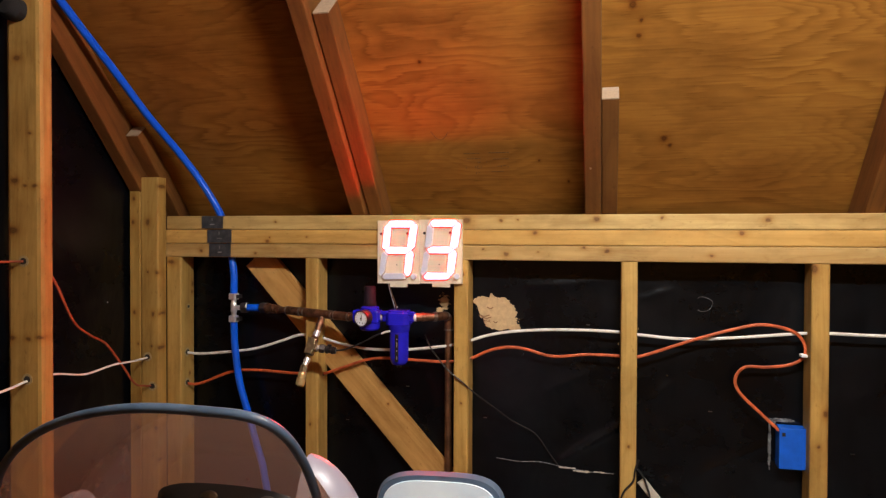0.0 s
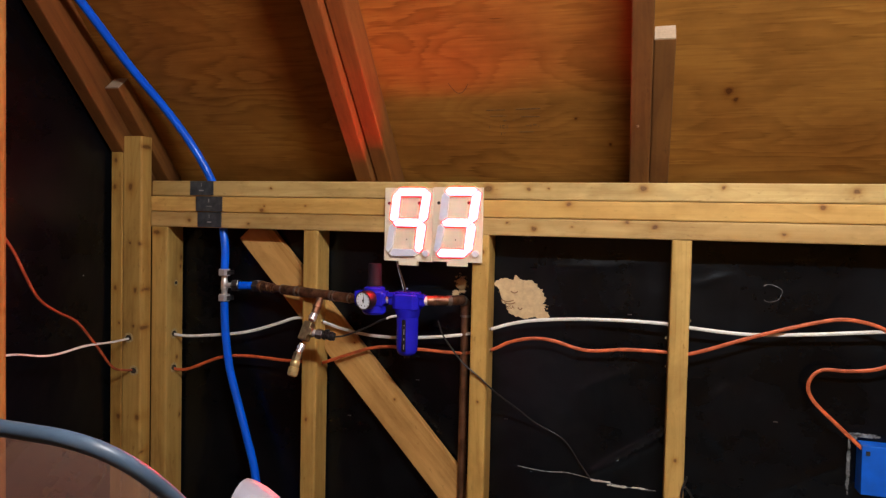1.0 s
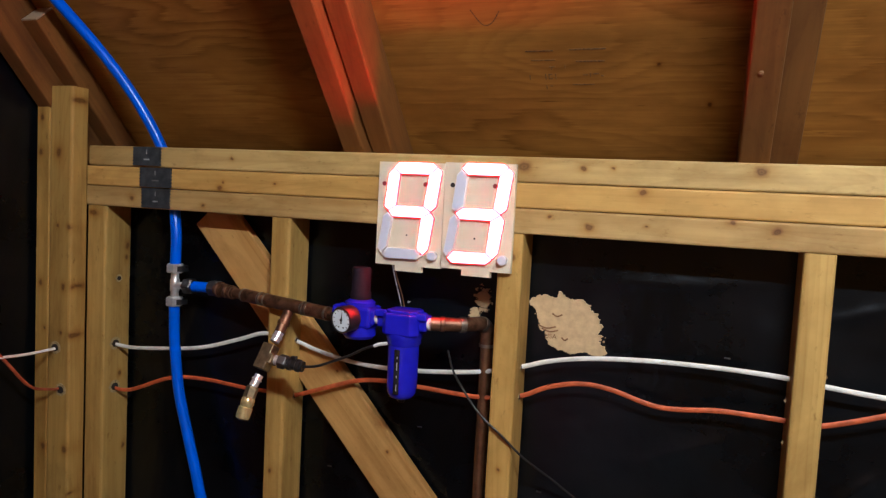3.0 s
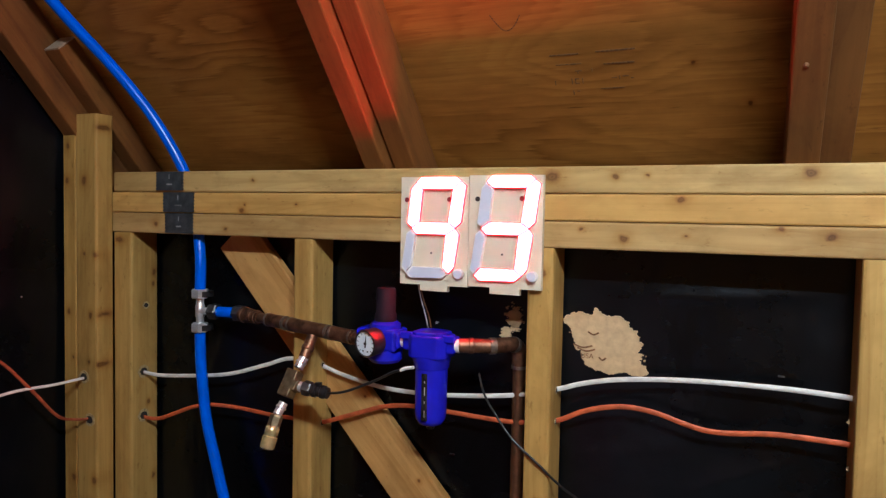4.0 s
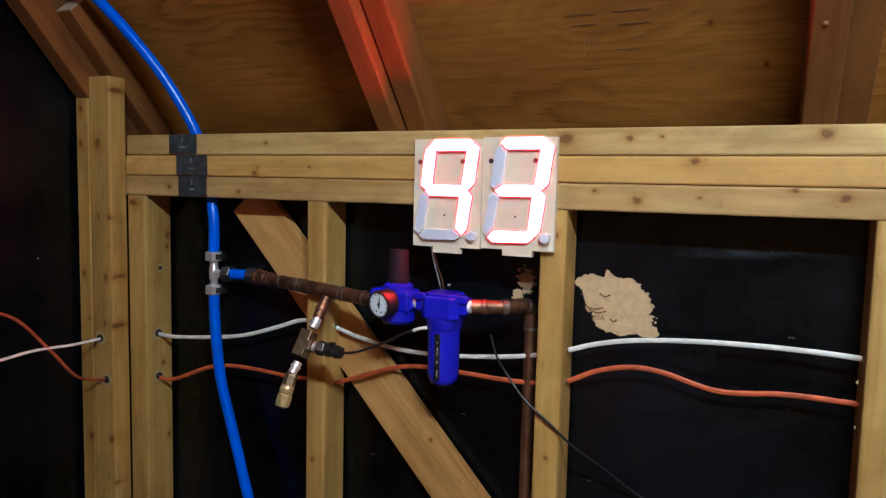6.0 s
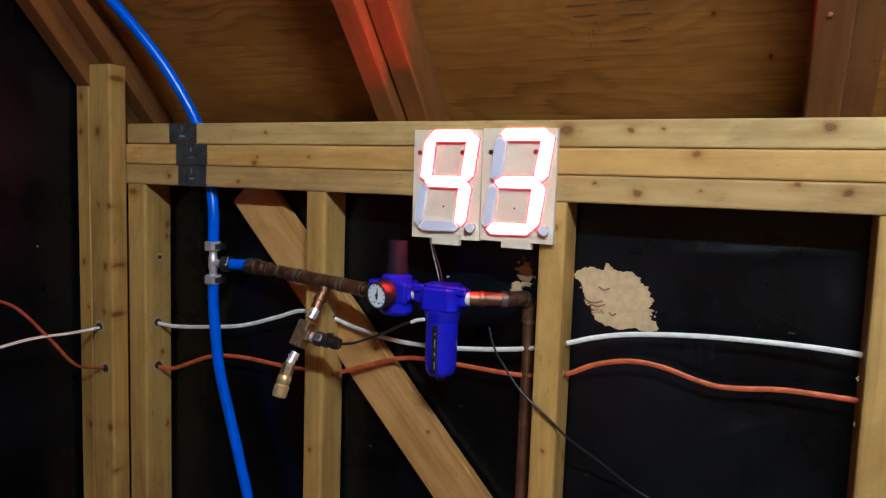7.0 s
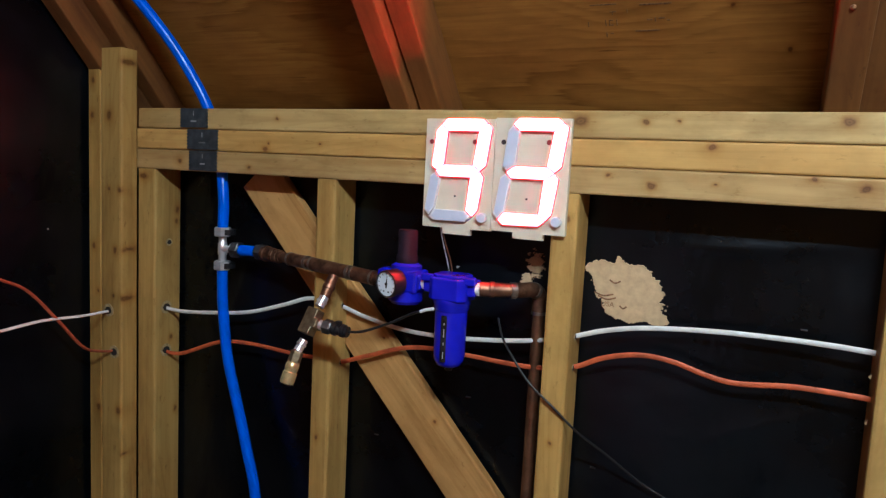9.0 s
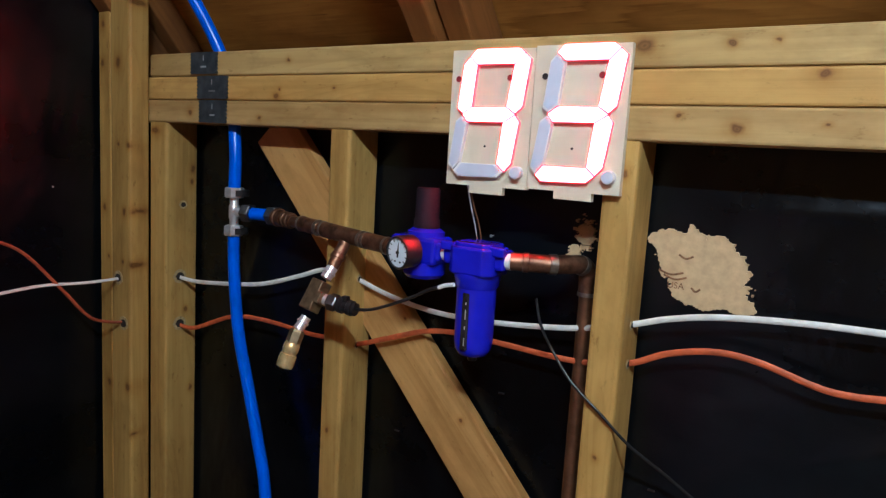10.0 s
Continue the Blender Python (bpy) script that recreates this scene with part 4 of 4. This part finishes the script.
part("short_hose", lathe([(0, 0), (0.0098, 0), (0.0098, 0.042), (0, 0.042)], 16), HOSE, tee, "short blue hose stub", m=aim((-0.893, 1.421, 1.323), (-0.83, 1.424, 1.3245)), smooth=True)
part("nut", hexnut(0.0150, 0.020), STEEL_DARK, tee, "dark hex nut", m=aim((-0.856, 1.4225, 1.3240), (-0.80, 1.420, 1.3235)))

# ---- copper pipework ----
pipes = empty("copper_pipe", (-0.333, 1.442, 0.0))
tagged(pipes, "tarnished soldered copper air pipe", "pipe")
P0, P1 = Vector((-0.838, 1.419, 1.3235)), Vector((-0.566, 1.366, 1.3130))


def rod(name, a, b, r, mat, parent, bands=(), label="", n=18):
    a, b = Vector(a), Vector(b)
    L = (b - a).length
    prof = [(0, 0), (r, 0)]
    for at, w, h in bands:
        prof += [(r, at * L - w), (r + h, at * L - w * 0.7), (r + h, at * L + w * 0.7), (r, at * L + w)]
    prof += [(r, L), (0, L)]
    return part(name, lathe(prof, n), mat, parent, label, m=aim(a, b), smooth=True)


def lerp(t):
    return P0.lerp(P1, t)


rod("adapter", lerp(0.0), lerp(0.09), 0.0125, COPPER, pipes, ((0.3, 0.003, 0.002),))
rod("coupling", lerp(0.08), lerp(0.17), 0.0105, COPPER, pipes, ((0.25, 0.003, 0.0018), (0.7, 0.003, 0.0018)))
rod("pipe", lerp(0.15), lerp(1.0), 0.0085, COPPER, pipes)
rod("coupling", lerp(0.26), lerp(0.40), 0.0112, COPPER, pipes)
rod("tee_body", lerp(0.46), lerp(0.76), 0.0112, COPPER, pipes)
for t in (0.255, 0.405, 0.455, 0.765, 0.80, 0.95):
    rod("solder_ring", lerp(t - 0.007), lerp(t + 0.007), 0.0119, SOLDER, pipes)
rod("coupling", lerp(0.80), lerp(0.97), 0.0112, COPPER, pipes)
# right of the filter: nipple, elbow, riser
E0 = Vector((-0.400, 1.368, 1.3175))
rod("nipple", E0, E0 + Vector((0.046, 0.022, 0.0)), 0.0105, COPPER, pipes, ((0.35, 0.004, 0.0012),))
part("elbow", tube([(-0.357, 1.388, 1.3175), (-0.345, 1.405, 1.3175), (-0.337, 1.425, 1.3160), (-0.333, 1.438, 1.308), (-0.3325, 1.442, 1.293), (-0.3325, 1.442, 1.280)], 0.0112, 18, 1.0, 6), COPPER, pipes, smooth=True)
rod("solder_ring", (-0.360, 1.386, 1.3175), (-0.353, 1.3915, 1.3175), 0.0120, SOLDER, pipes)
rod("solder_ring", (-0.3372, 1.4235, 1.3162), (-0.3355, 1.4300, 1.3140), 0.0118, SOLDER, pipes, label="bright solder ring")
rod("solder_ring", (-0.3325, 1.442, 1.277), (-0.3325, 1.442, 1.282), 0.0118, SOLDER, pipes)
rod("riser", (-0.3325, 1.442, 0.0), (-0.3325, 1.442, 1.290), 0.0095, COPPER_BARE, pipes, label="bare copper riser")

# ---- filter and regulator ----
frl = empty("air_filter", (-0.432, 1.372, 1.196))
tagged(frl, "blue compressed-air filter and regulator on the pipe", "air filter")
FX, FY = -0.4445, 1.372
def block(cx, cy, hx, hy, z0, z1, ch, bevel):
    """An upright block with cut corners."""
    pts = [(hx, hy - ch), (hx - ch, hy), (ch - hx, hy), (-hx, hy - ch), (-hx, ch - hy), (ch - hx, -hy), (hx - ch, -hy), (hx, ch - hy)]
    bm = prism(pts, z0, z1, bevel)
    for v in bm.verts:
        v.co = Vector((cx + v.co.x, cy + v.co.z, v.co.y))
    return bm


part("head", merge(block(FX, FY, 0.0300, 0.0280, 1.297, 1.330, 0.010, 0.0025), block(FX, FY, 0.0255, 0.0235, 1.328, 1.3345, 0.009, 0.002), box(FX - 0.042, FX + 0.042, FY - 0.015, FY + 0.012, 1.305, 1.329, 0.004)), FILTER_BLUE, frl)
for x0 in (FX + 0.024, FX - 0.043):
    part("mounting_lug", box(x0, x0 + 0.019, FY - 0.020, FY - 0.012, 1.322, 1.333, 0.002), FILTER_BLUE, frl)
part("bowl_collar", lathe([(0, 0), (0.0245, 0), (0.0268, 0.003), (0.0272, 0.010), (0.0285, 0.012), (0.0285, 0.018), (0, 0.018)], 36), FILTER_BLUE, frl, m=Matrix.Translation((FX, FY, 1.280)), smooth=True)
part("bowl", lathe([(0, 0), (0.011, 0.0), (0.018, 0.003), (0.0222, 0.010), (0.0236, 0.020), (0.0242, 0.086), (0, 0.086)], 36), FILTER_BLUE, frl, m=Matrix.Translation((FX, FY, 1.195)), smooth=True)
part("drain", lathe([(0, 0), (0.005, 0), (0.006, 0.002), (0.006, 0.008), (0, 0.008)], 14), BLACK_PLASTIC, frl, m=Matrix.Translation((FX, FY, 1.189)), smooth=True)
sight = part("sight_slot", box(FX - 0.0048, FX + 0.0048, FY - 0.0252, FY - 0.020, 1.206, 1.276, 0.002), SIGHT, frl, "dark clear sight slot")
# highlights on the slot, built as thin bright bars
for z0, z1 in ((1.212, 1.222), (1.232, 1.236), (1.244, 1.256), (1.262, 1.265)):
    part("slot_glint", box(FX + 0.0006, FX + 0.0018, FY - 0.0256, FY - 0.0248, z0, z1, 0.0003), CHROME, sight)
for x0, x1 in ((FX + 0.040, FX + 0.047), (FX - 0.050, FX - 0.042)):
    rod("tape_wrap", (x0, FY - 0.004, 1.3165), (x1, FY - 0.004, 1.3165), 0.0095, TEFLON, frl, label="white thread tape")
RX, RY = -0.5235, 1.374
part("regulator_body", merge(box(RX - 0.040, RX + 0.028, RY - 0.022, RY + 0.022, 1.299, 1.333, 0.005), box(RX - 0.012, RX + 0.033, RY - 0.0185, RY + 0.016, 1.305, 1.329, 0.004)), FILTER_BLUE, frl)
part("bottom_cup", lathe([(0, 0), (0.022, 0), (0.0265, 0.005), (0.0265, 0.020), (0, 0.020)], 32), FILTER_BLUE, frl, m=Matrix.Translation((RX, RY, 1.281)), smooth=True)
part("bonnet", lathe([(0, 0), (0.0235, 0), (0.0235, 0.007), (0.017, 0.011), (0, 0.011)], 32), FILTER_BLUE, frl, m=Matrix.Translation((RX, RY, 1.332)), smooth=True)
part("knob", lathe([(0, 0), (0.0165, 0), (0.0165, 0.010), (0.0150, 0.012), (0.0150, 0.047), (0.0135, 0.050), (0, 0.050)], 30), KNOB, frl, "dark adjusting knob", m=Matrix.Translation((RX, RY, 1.343)), smooth=True)
GA, GB = Vector((-0.5295, 1.322, 1.3150)), Vector((-0.523, 1.352, 1.3165))
gauge = part("gauge", lathe([(0, 0.030), (0.010, 0.030), (0.0200, 0.024), (0.0205, 0.002), (0.0195, 0), (0.0180, 0), (0.0178, 0.003), (0, 0.003)], 36), BLACK_PLASTIC, frl, "round black pressure gauge", m=aim(GA, GB), smooth=True)
face = aim(GA, GB)
part("dial", lathe([(0, 0.0022), (0.0178, 0.0022), (0.0178, 0.0032), (0, 0.0032)], 36), DIAL, gauge, "white dial", m=face)
flat = Matrix.Translation(GA) @ (face.to_3x3() @ Vector((0, 0, 1))).to_track_quat("Y", "Z").to_matrix().to_4x4()
part("needle", prism([(-0.0010, -0.006), (0.0010, -0.006), (0.0016, 0.000), (0.0020, 0.013), (-0.0004, 0.001)], 0.0008, 0.0016), HOLE, gauge, m=flat)
part("hub", lathe([(0, 0), (0.0022, 0), (0.0022, 0.0015), (0, 0.0015)], 12), HOLE, gauge, m=aim(GA + (GB - GA).normalized() * 0.0004, GB))
for k in range(11):
    a = radians(-135 + 27 * k)
    ca, sa = math.sin(a), math.cos(a)
    w = 0.0004
    part("tick", prism([(0.0135 * ca - w * sa, 0.0135 * sa + w * ca), (0.0135 * ca + w * sa, 0.0135 * sa - w * ca), (0.0165 * ca + w * sa, 0.0165 * sa - w * ca), (0.0165 * ca - w * sa, 0.0165 * sa + w * ca)], 0.0014, 0.0020), HOLE, gauge, m=flat)
for dx, dz in ((-0.005, -0.011), (0.004, -0.0115)):
    part("numeral_bar", box(dx - 0.0012, dx + 0.0012, 0.0014, 0.0020, dz - 0.0010, dz + 0.0010), HOLE, gauge, m=flat)

# ---- outlet branch ----
branch = empty("outlet_branch", (-0.657, 1.362, 1.31))
tagged(branch, "brass outlet branch with a quick coupler", "pipe fitting")
B = [Vector((-0.655, 1.372, 1.308)), Vector((-0.6575, 1.352, 1.276)), Vector((-0.660, 1.342, 1.262)), Vector((-0.664, 1.330, 1.243)), Vector((-0.668, 1.316, 1.212)), Vector((-0.6715, 1.305, 1.196)), Vector((-0.6735, 1.299, 1.180)), Vector((-0.6775, 1.287, 1.146))]
rod("drop_pipe", B[0], B[1], 0.0085, COPPER, branch, ((0.55, 0.004, 0.0015),))
rod("nut", B[1], B[2], 0.0078, CHROME, branch, ((0.5, 0.002, 0.0012),), "bright threaded nipple")
body = part("branch_tee", prism([(-0.0105, -0.021), (0.0105, -0.021), (0.0105, -0.009), (0.017, -0.009), (0.017, 0.007), (0.0105, 0.007), (0.0105, 0.021), (-0.0105, 0.021)], -0.0100, 0.0100, 0.0015), BRASS_DULL, branch, "dull brass tee")
down = (B[2] - B[4]).normalized()
xax = Vector((1, 0, 0))
xax = (xax - down * xax.dot(down)).normalized()
tm = Matrix((xax, down.cross(xax), down)).transposed().to_4x4()
tm.translation = B[3] - down * 0.004
body.matrix_world = tm
rod("nipple", B[4], B[5], 0.0070, CHROME, branch, ((0.4, 0.002, 0.0014),), "bright threaded nipple")
part("coupler_hex", hexnut(0.0100, (B[6] - B[5]).length + 0.004), BRASS_DULL, branch, m=aim(B[5], B[6]))
part("coupler_sleeve", lathe([(0, 0), (0.0088, 0), (0.0108, 0.003), (0.0108, 0.012), (0.0100, 0.013), (0.0100, 0.0155), (0.0115, 0.0165), (0.0115, 0.030), (0.0105, 0.034), (0.0065, 0.036), (0.0065, 0.030), (0, 0.030)], 24), BRASS, branch, "shiny brass quick coupler", m=aim(B[6], B[7]), smooth=True)
sensor = empty("pressure_sensor", (-0.63, 1.333, 1.234))
tagged(sensor, "black pressure sensor screwed into the tee", "sensor")
S0, S1 = Vector((-0.650, 1.330, 1.2365)), Vector((-0.601, 1.337, 1.2300))
rod("thread", S0, S0.lerp(S1, 0.15), 0.0078, CHROME, sensor, label="bright ring")
part("hex_body", hexnut(0.0118, 0.014), STEEL_DARK, sensor, m=aim(S0.lerp(S1, 0.15), S1))
rod("plug", S0.lerp(S1, 0.45), S1, 0.0088, BLACK_PLASTIC, sensor, ((0.2, 0.004, 0.0022), (0.7, 0.004, 0.0015)))
part("latch", box(-0.621, -0.612, 1.330, 1.338, 1.240, 1.246, 0.001), BLACK_PLASTIC, sensor)
lead = part("sensor_lead", tube([S1 + Vector((-0.002, 0, 0)), (-0.575, 1.340, 1.235), (-0.532, 1.348, 1.253), (-0.500, 1.350, 1.270), (-0.482, 1.349, 1.277)], 0.0021, 8), BLACK_PLASTIC, sensor, "black lead", smooth=True)
part("lead_end", tube([(-0.484, 1.349, 1.276), (-0.475, 1.349, 1.280), (-0.462, 1.348, 1.283)], 0.0026, 8), TEFLON, sensor, "white sleeve", smooth=True)

# ---- fluorescent batten ----
LAMP_MID = (LAMP_X0 + LAMP_X1) / 2
lamp = empty("batten_lamp", (LAMP_MID, LAMP_Y, LAMP_Z + 0.07))
tagged(lamp, "white batten with a bare glowing tube under the ceiling", "lamp")
part("housing", box(LAMP_X0 - 0.02, LAMP_X1 + 0.02, LAMP_Y - 0.02, LAMP_Y + 0.02, LAMP_Z + 0.045, LAMP_Z + 0.085, 0.004), WHITE_PAINT, lamp)
part("tube", tube([(LAMP_X0, LAMP_Y, LAMP_Z), (LAMP_X1, LAMP_Y, LAMP_Z)], 0.016, 12, smooth=False), TUBE_GLOW, lamp, "glowing tube")
for x in (LAMP_X0, LAMP_X1):
    part("tube_holder", box(x - 0.012, x + 0.012, LAMP_Y - 0.016, LAMP_Y + 0.016, LAMP_Z - 0.018, LAMP_Z + 0.05, 0.002), WHITE_PAINT, lamp)
for x in (LAMP_X0 + 0.15, LAMP_X1 - 0.15):
    part("hanger", tube([(x, LAMP_Y, LAMP_Z + 0.08), (x, LAMP_Y, KNEE_Z)], 0.003, 8, smooth=False), STEEL_DARK, lamp)

# ---- motorcycle ----
bike = empty("motorcycle", (-0.43, 0.3, 0.0))
tagged(bike, "white touring motorcycle parked nose to the wall", "motorcycle")
CX = -0.364
RIDER = Vector((0.063, -0.286, 1.518))


def outline(t):
    """Rim of the windscreen: t from the left foot to the right foot."""
    a = math.pi * (1 - (t + 0.10 * math.sin(2 * math.pi * t) / math.pi))
    c, s_ = math.cos(a), math.sin(a)
    x = CX + (0.153 * c ** 0.36 if c > 0 else -0.240 * abs(c) ** 0.87)
    z = 1.148 + 0.192 * abs(s_) ** 0.667
    y = 0.336 - 0.60 * (x - CX) ** 2 + (1.340 - z) * 0.30
    # the upper rim leans back towards the rider's head
    return RIDER.lerp(Vector((x, y, z)), 0.88 + 1.9 * (1.340 - z))


N = 40
bm = bmesh.new()
rows = []
for i in range(N + 1):
    p = outline(i / N)
    foot = Vector((CX + (p.x - CX) * 1.05, 0.56 - 0.9 * (p.x - CX) ** 2, 1.03))
    rows.append([bm.verts.new(p.lerp(foot, k / 10) + Vector((0, 0.022 * math.sin(math.pi * k / 10), 0))) for k in range(11)])
for a, b in zip(rows, rows[1:]):
    for k in range(10):
        bm.faces.new((a[k], b[k], b[k + 1], a[k + 1]))
screen = part("windscreen", bm, SCREEN, bike, "smoked clear windscreen", smooth=True)
part("edge_trim", tube([outline(i / N) for i in range(N + 1)], 0.0048, 10, 1.0, 2), TRIM_BLUE, screen, "dark blue rubber edging", smooth=True)


def loft(sections, n=24):
    """Rings of (centre, half width, half height, power) lying square to y."""
    bm = bmesh.new()
    rings = []
    for (cx, cy, cz), w, h, p in sections:
        ring = []
        for i in range(n):
            a = 2 * math.pi * i / n
            c, s_ = math.cos(a), math.sin(a)
            ring.append(bm.verts.new((cx + w * math.copysign(abs(c) ** p, c), cy, cz + h * math.copysign(abs(s_) ** p, s_))))
        rings.append(ring)
    for a, b in zip(rings, rings[1:]):
        for i in range(n):
            j = (i + 1) % n
            bm.faces.new((a[i], a[j], b[j], b[i]))
    bm.faces.new(rings[0])
    bm.faces.new(rings[-1][::-1])
    return bm


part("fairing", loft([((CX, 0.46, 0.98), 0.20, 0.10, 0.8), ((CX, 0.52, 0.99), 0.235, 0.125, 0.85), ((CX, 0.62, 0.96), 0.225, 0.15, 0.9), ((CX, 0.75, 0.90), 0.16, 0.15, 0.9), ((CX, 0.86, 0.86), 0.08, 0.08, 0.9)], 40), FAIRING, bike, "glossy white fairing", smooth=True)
def cowl(x, z, side):
    """Smooth shell beside the screen, cut flat where it meets the rim."""
    bm = bmesh.new()
    bmesh.ops.create_uvsphere(bm, u_segments=48, v_segments=28, radius=1.0)
    bmesh.ops.transform(bm, matrix=Matrix.Translation((x - side * 0.008, 0.497, z)) @ Matrix.Diagonal((0.101, 0.063, 0.190, 1)), verts=bm.verts)
    bmesh.ops.bisect_plane(bm, geom=bm.verts[:] + bm.edges[:] + bm.faces[:], plane_co=(x, 0, 0), plane_no=(-side, 0, 0), clear_outer=True)
    bmesh.ops.holes_fill(bm, edges=[e for e in bm.edges if e.is_boundary])
    return bm


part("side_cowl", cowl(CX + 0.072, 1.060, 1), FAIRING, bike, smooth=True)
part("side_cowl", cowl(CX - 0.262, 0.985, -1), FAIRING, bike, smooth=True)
dash = part("instrument_panel", loft([((CX + 0.083, 0.287, 1.262), 0.061, 0.010, 0.8), ((CX + 0.079, 0.298, 1.264), 0.077, 0.018, 0.8), ((CX + 0.052, 0.340, 1.212), 0.087, 0.035, 0.8), ((CX + 0.017, 0.385, 1.130), 0.114, 0.044, 0.7)], 36), BLACK_PLASTIC, bike, "black instrument panel", smooth=True)
for x in (CX + 0.064, CX + 0.124):
    part("dial_cover", lathe([(0, 0), (0.012, 0), (0.012, 0.002), (0.010, 0.003), (0, 0.0035)], 24), STEEL_DARK, dash, m=aim((x, 0.2885, 1.266), (x, 0.25, 1.280)), smooth=True)
MC = Vector((-0.091, 0.353, 1.2445))
tilt = Matrix.Translation(MC) @ pose(0, 0, 0, -8, 0, 5)
mirror = part("mirror", loft([((0, -0.010, 0), 0.061, 0.0437, 0.55), ((0, 0.0, 0), 0.0638, 0.0463, 0.55), ((0, 0.028, 0), 0.048, 0.031, 0.7), ((0, 0.040, 0), 0.018, 0.011, 0.8)], 40), TRIM_BLUE, bike, "dark-edged rear-view mirror", m=tilt, smooth=True)
part("mirror_glass", loft([((0, -0.0125, 0), 0.056, 0.039, 0.55), ((0, -0.0095, 0), 0.0564, 0.0393, 0.55)], 40), MIRROR, mirror, "bright mirror glass", m=tilt)
part("mirror_stalk", tube([MC + Vector((0, 0.03, -0.01)), MC + Vector((-0.03, 0.05, -0.08)), (-0.20, 0.42, 1.08)], 0.006, 10), BLACK_PLASTIC, bike, smooth=True)
part("handlebar", tube([(CX - 0.36, 0.18, 1.00), (CX - 0.2, 0.27, 1.03), (CX, 0.34, 1.03), (CX + 0.2, 0.27, 1.03), (CX + 0.36, 0.18, 1.00)], 0.014, 12), BLACK_PLASTIC, bike, smooth=True)
part("tank", loft([((CX, -0.30, 0.80), 0.08, 0.06, 0.8), ((CX, -0.15, 0.88), 0.14, 0.13, 0.8), ((CX, 0.10, 0.93), 0.15, 0.14, 0.8), ((CX, 0.28, 0.93), 0.09, 0.09, 0.8)], 28), TANK, bike, smooth=True)
part("seat", loft([((CX, -1.00, 0.86), 0.08, 0.03, 0.7), ((CX, -0.75, 0.82), 0.14, 0.06, 0.7), ((CX, -0.28, 0.78), 0.12, 0.06, 0.7)], 24), RUBBER, bike, smooth=True)
part("engine_block", loft([((CX, -0.40, 0.50), 0.12, 0.16, 0.6), ((CX, 0.0, 0.50), 0.20, 0.24, 0.6), ((CX, 0.40, 0.60), 0.16, 0.22, 0.6)], 24), STEEL_DARK, bike, smooth=True)
for y in (0.93, -0.62):
    wheel = part("wheel", lathe([(0.19, -0.03), (0.20, -0.02), (0.20, 0.02), (0.19, 0.03), (0.05, 0.035), (0.0, 0.035), (0.0, -0.035), (0.05, -0.035), (0.19, -0.03)], 36), STEEL_DARK, bike, m=Matrix.Translation((CX, y, 0.30)) @ pose(0, 0, 0, 0, 90, 0), smooth=True)
    part("tyre", lathe([(0.20, -0.045), (0.25, -0.06), (0.285, -0.045), (0.30, 0), (0.285, 0.045), (0.25, 0.06), (0.20, 0.045), (0.20, -0.045)], 40), RUBBER, wheel, m=Matrix.Translation((CX, y, 0.30)) @ pose(0, 0, 0, 0, 90, 0), smooth=True)
for dx in (-0.085, 0.085):
    part("fork", tube([(CX + dx, 0.93, 0.30), (CX + dx, 0.52, 1.00)], 0.024, 12, smooth=False), CHROME, bike, smooth=True)
    part("swing_arm", tube([(CX + dx, -0.62, 0.30), (CX + dx, -0.2, 0.42)], 0.022, 10, smooth=False), STEEL_DARK, bike, smooth=True)

# ---- pale offcut standing in the bay ----
off = board("offcut", (0.420, 1.440, 0.60), (0.150, 1.452, 0.925), (1, 0, 0.83), 0.022, 0.008, PALE)
off.parent = None
tagged(off, "pale thin offcut leaning in the stud bay", "offcut")

# ---- dark clamp on the nearer stud ----
clamp = part("cable_clamp", loft([((-1.185, 0.925, 2.005), 0.014, 0.012, 0.8), ((-1.182, 0.935, 2.005), 0.026, 0.022, 0.8), ((-1.182, 0.953, 2.005), 0.028, 0.024, 0.8)], 20), RUBBER, smooth=True)
tagged(clamp, "black rubber clamp screwed to the stud", "clamp")
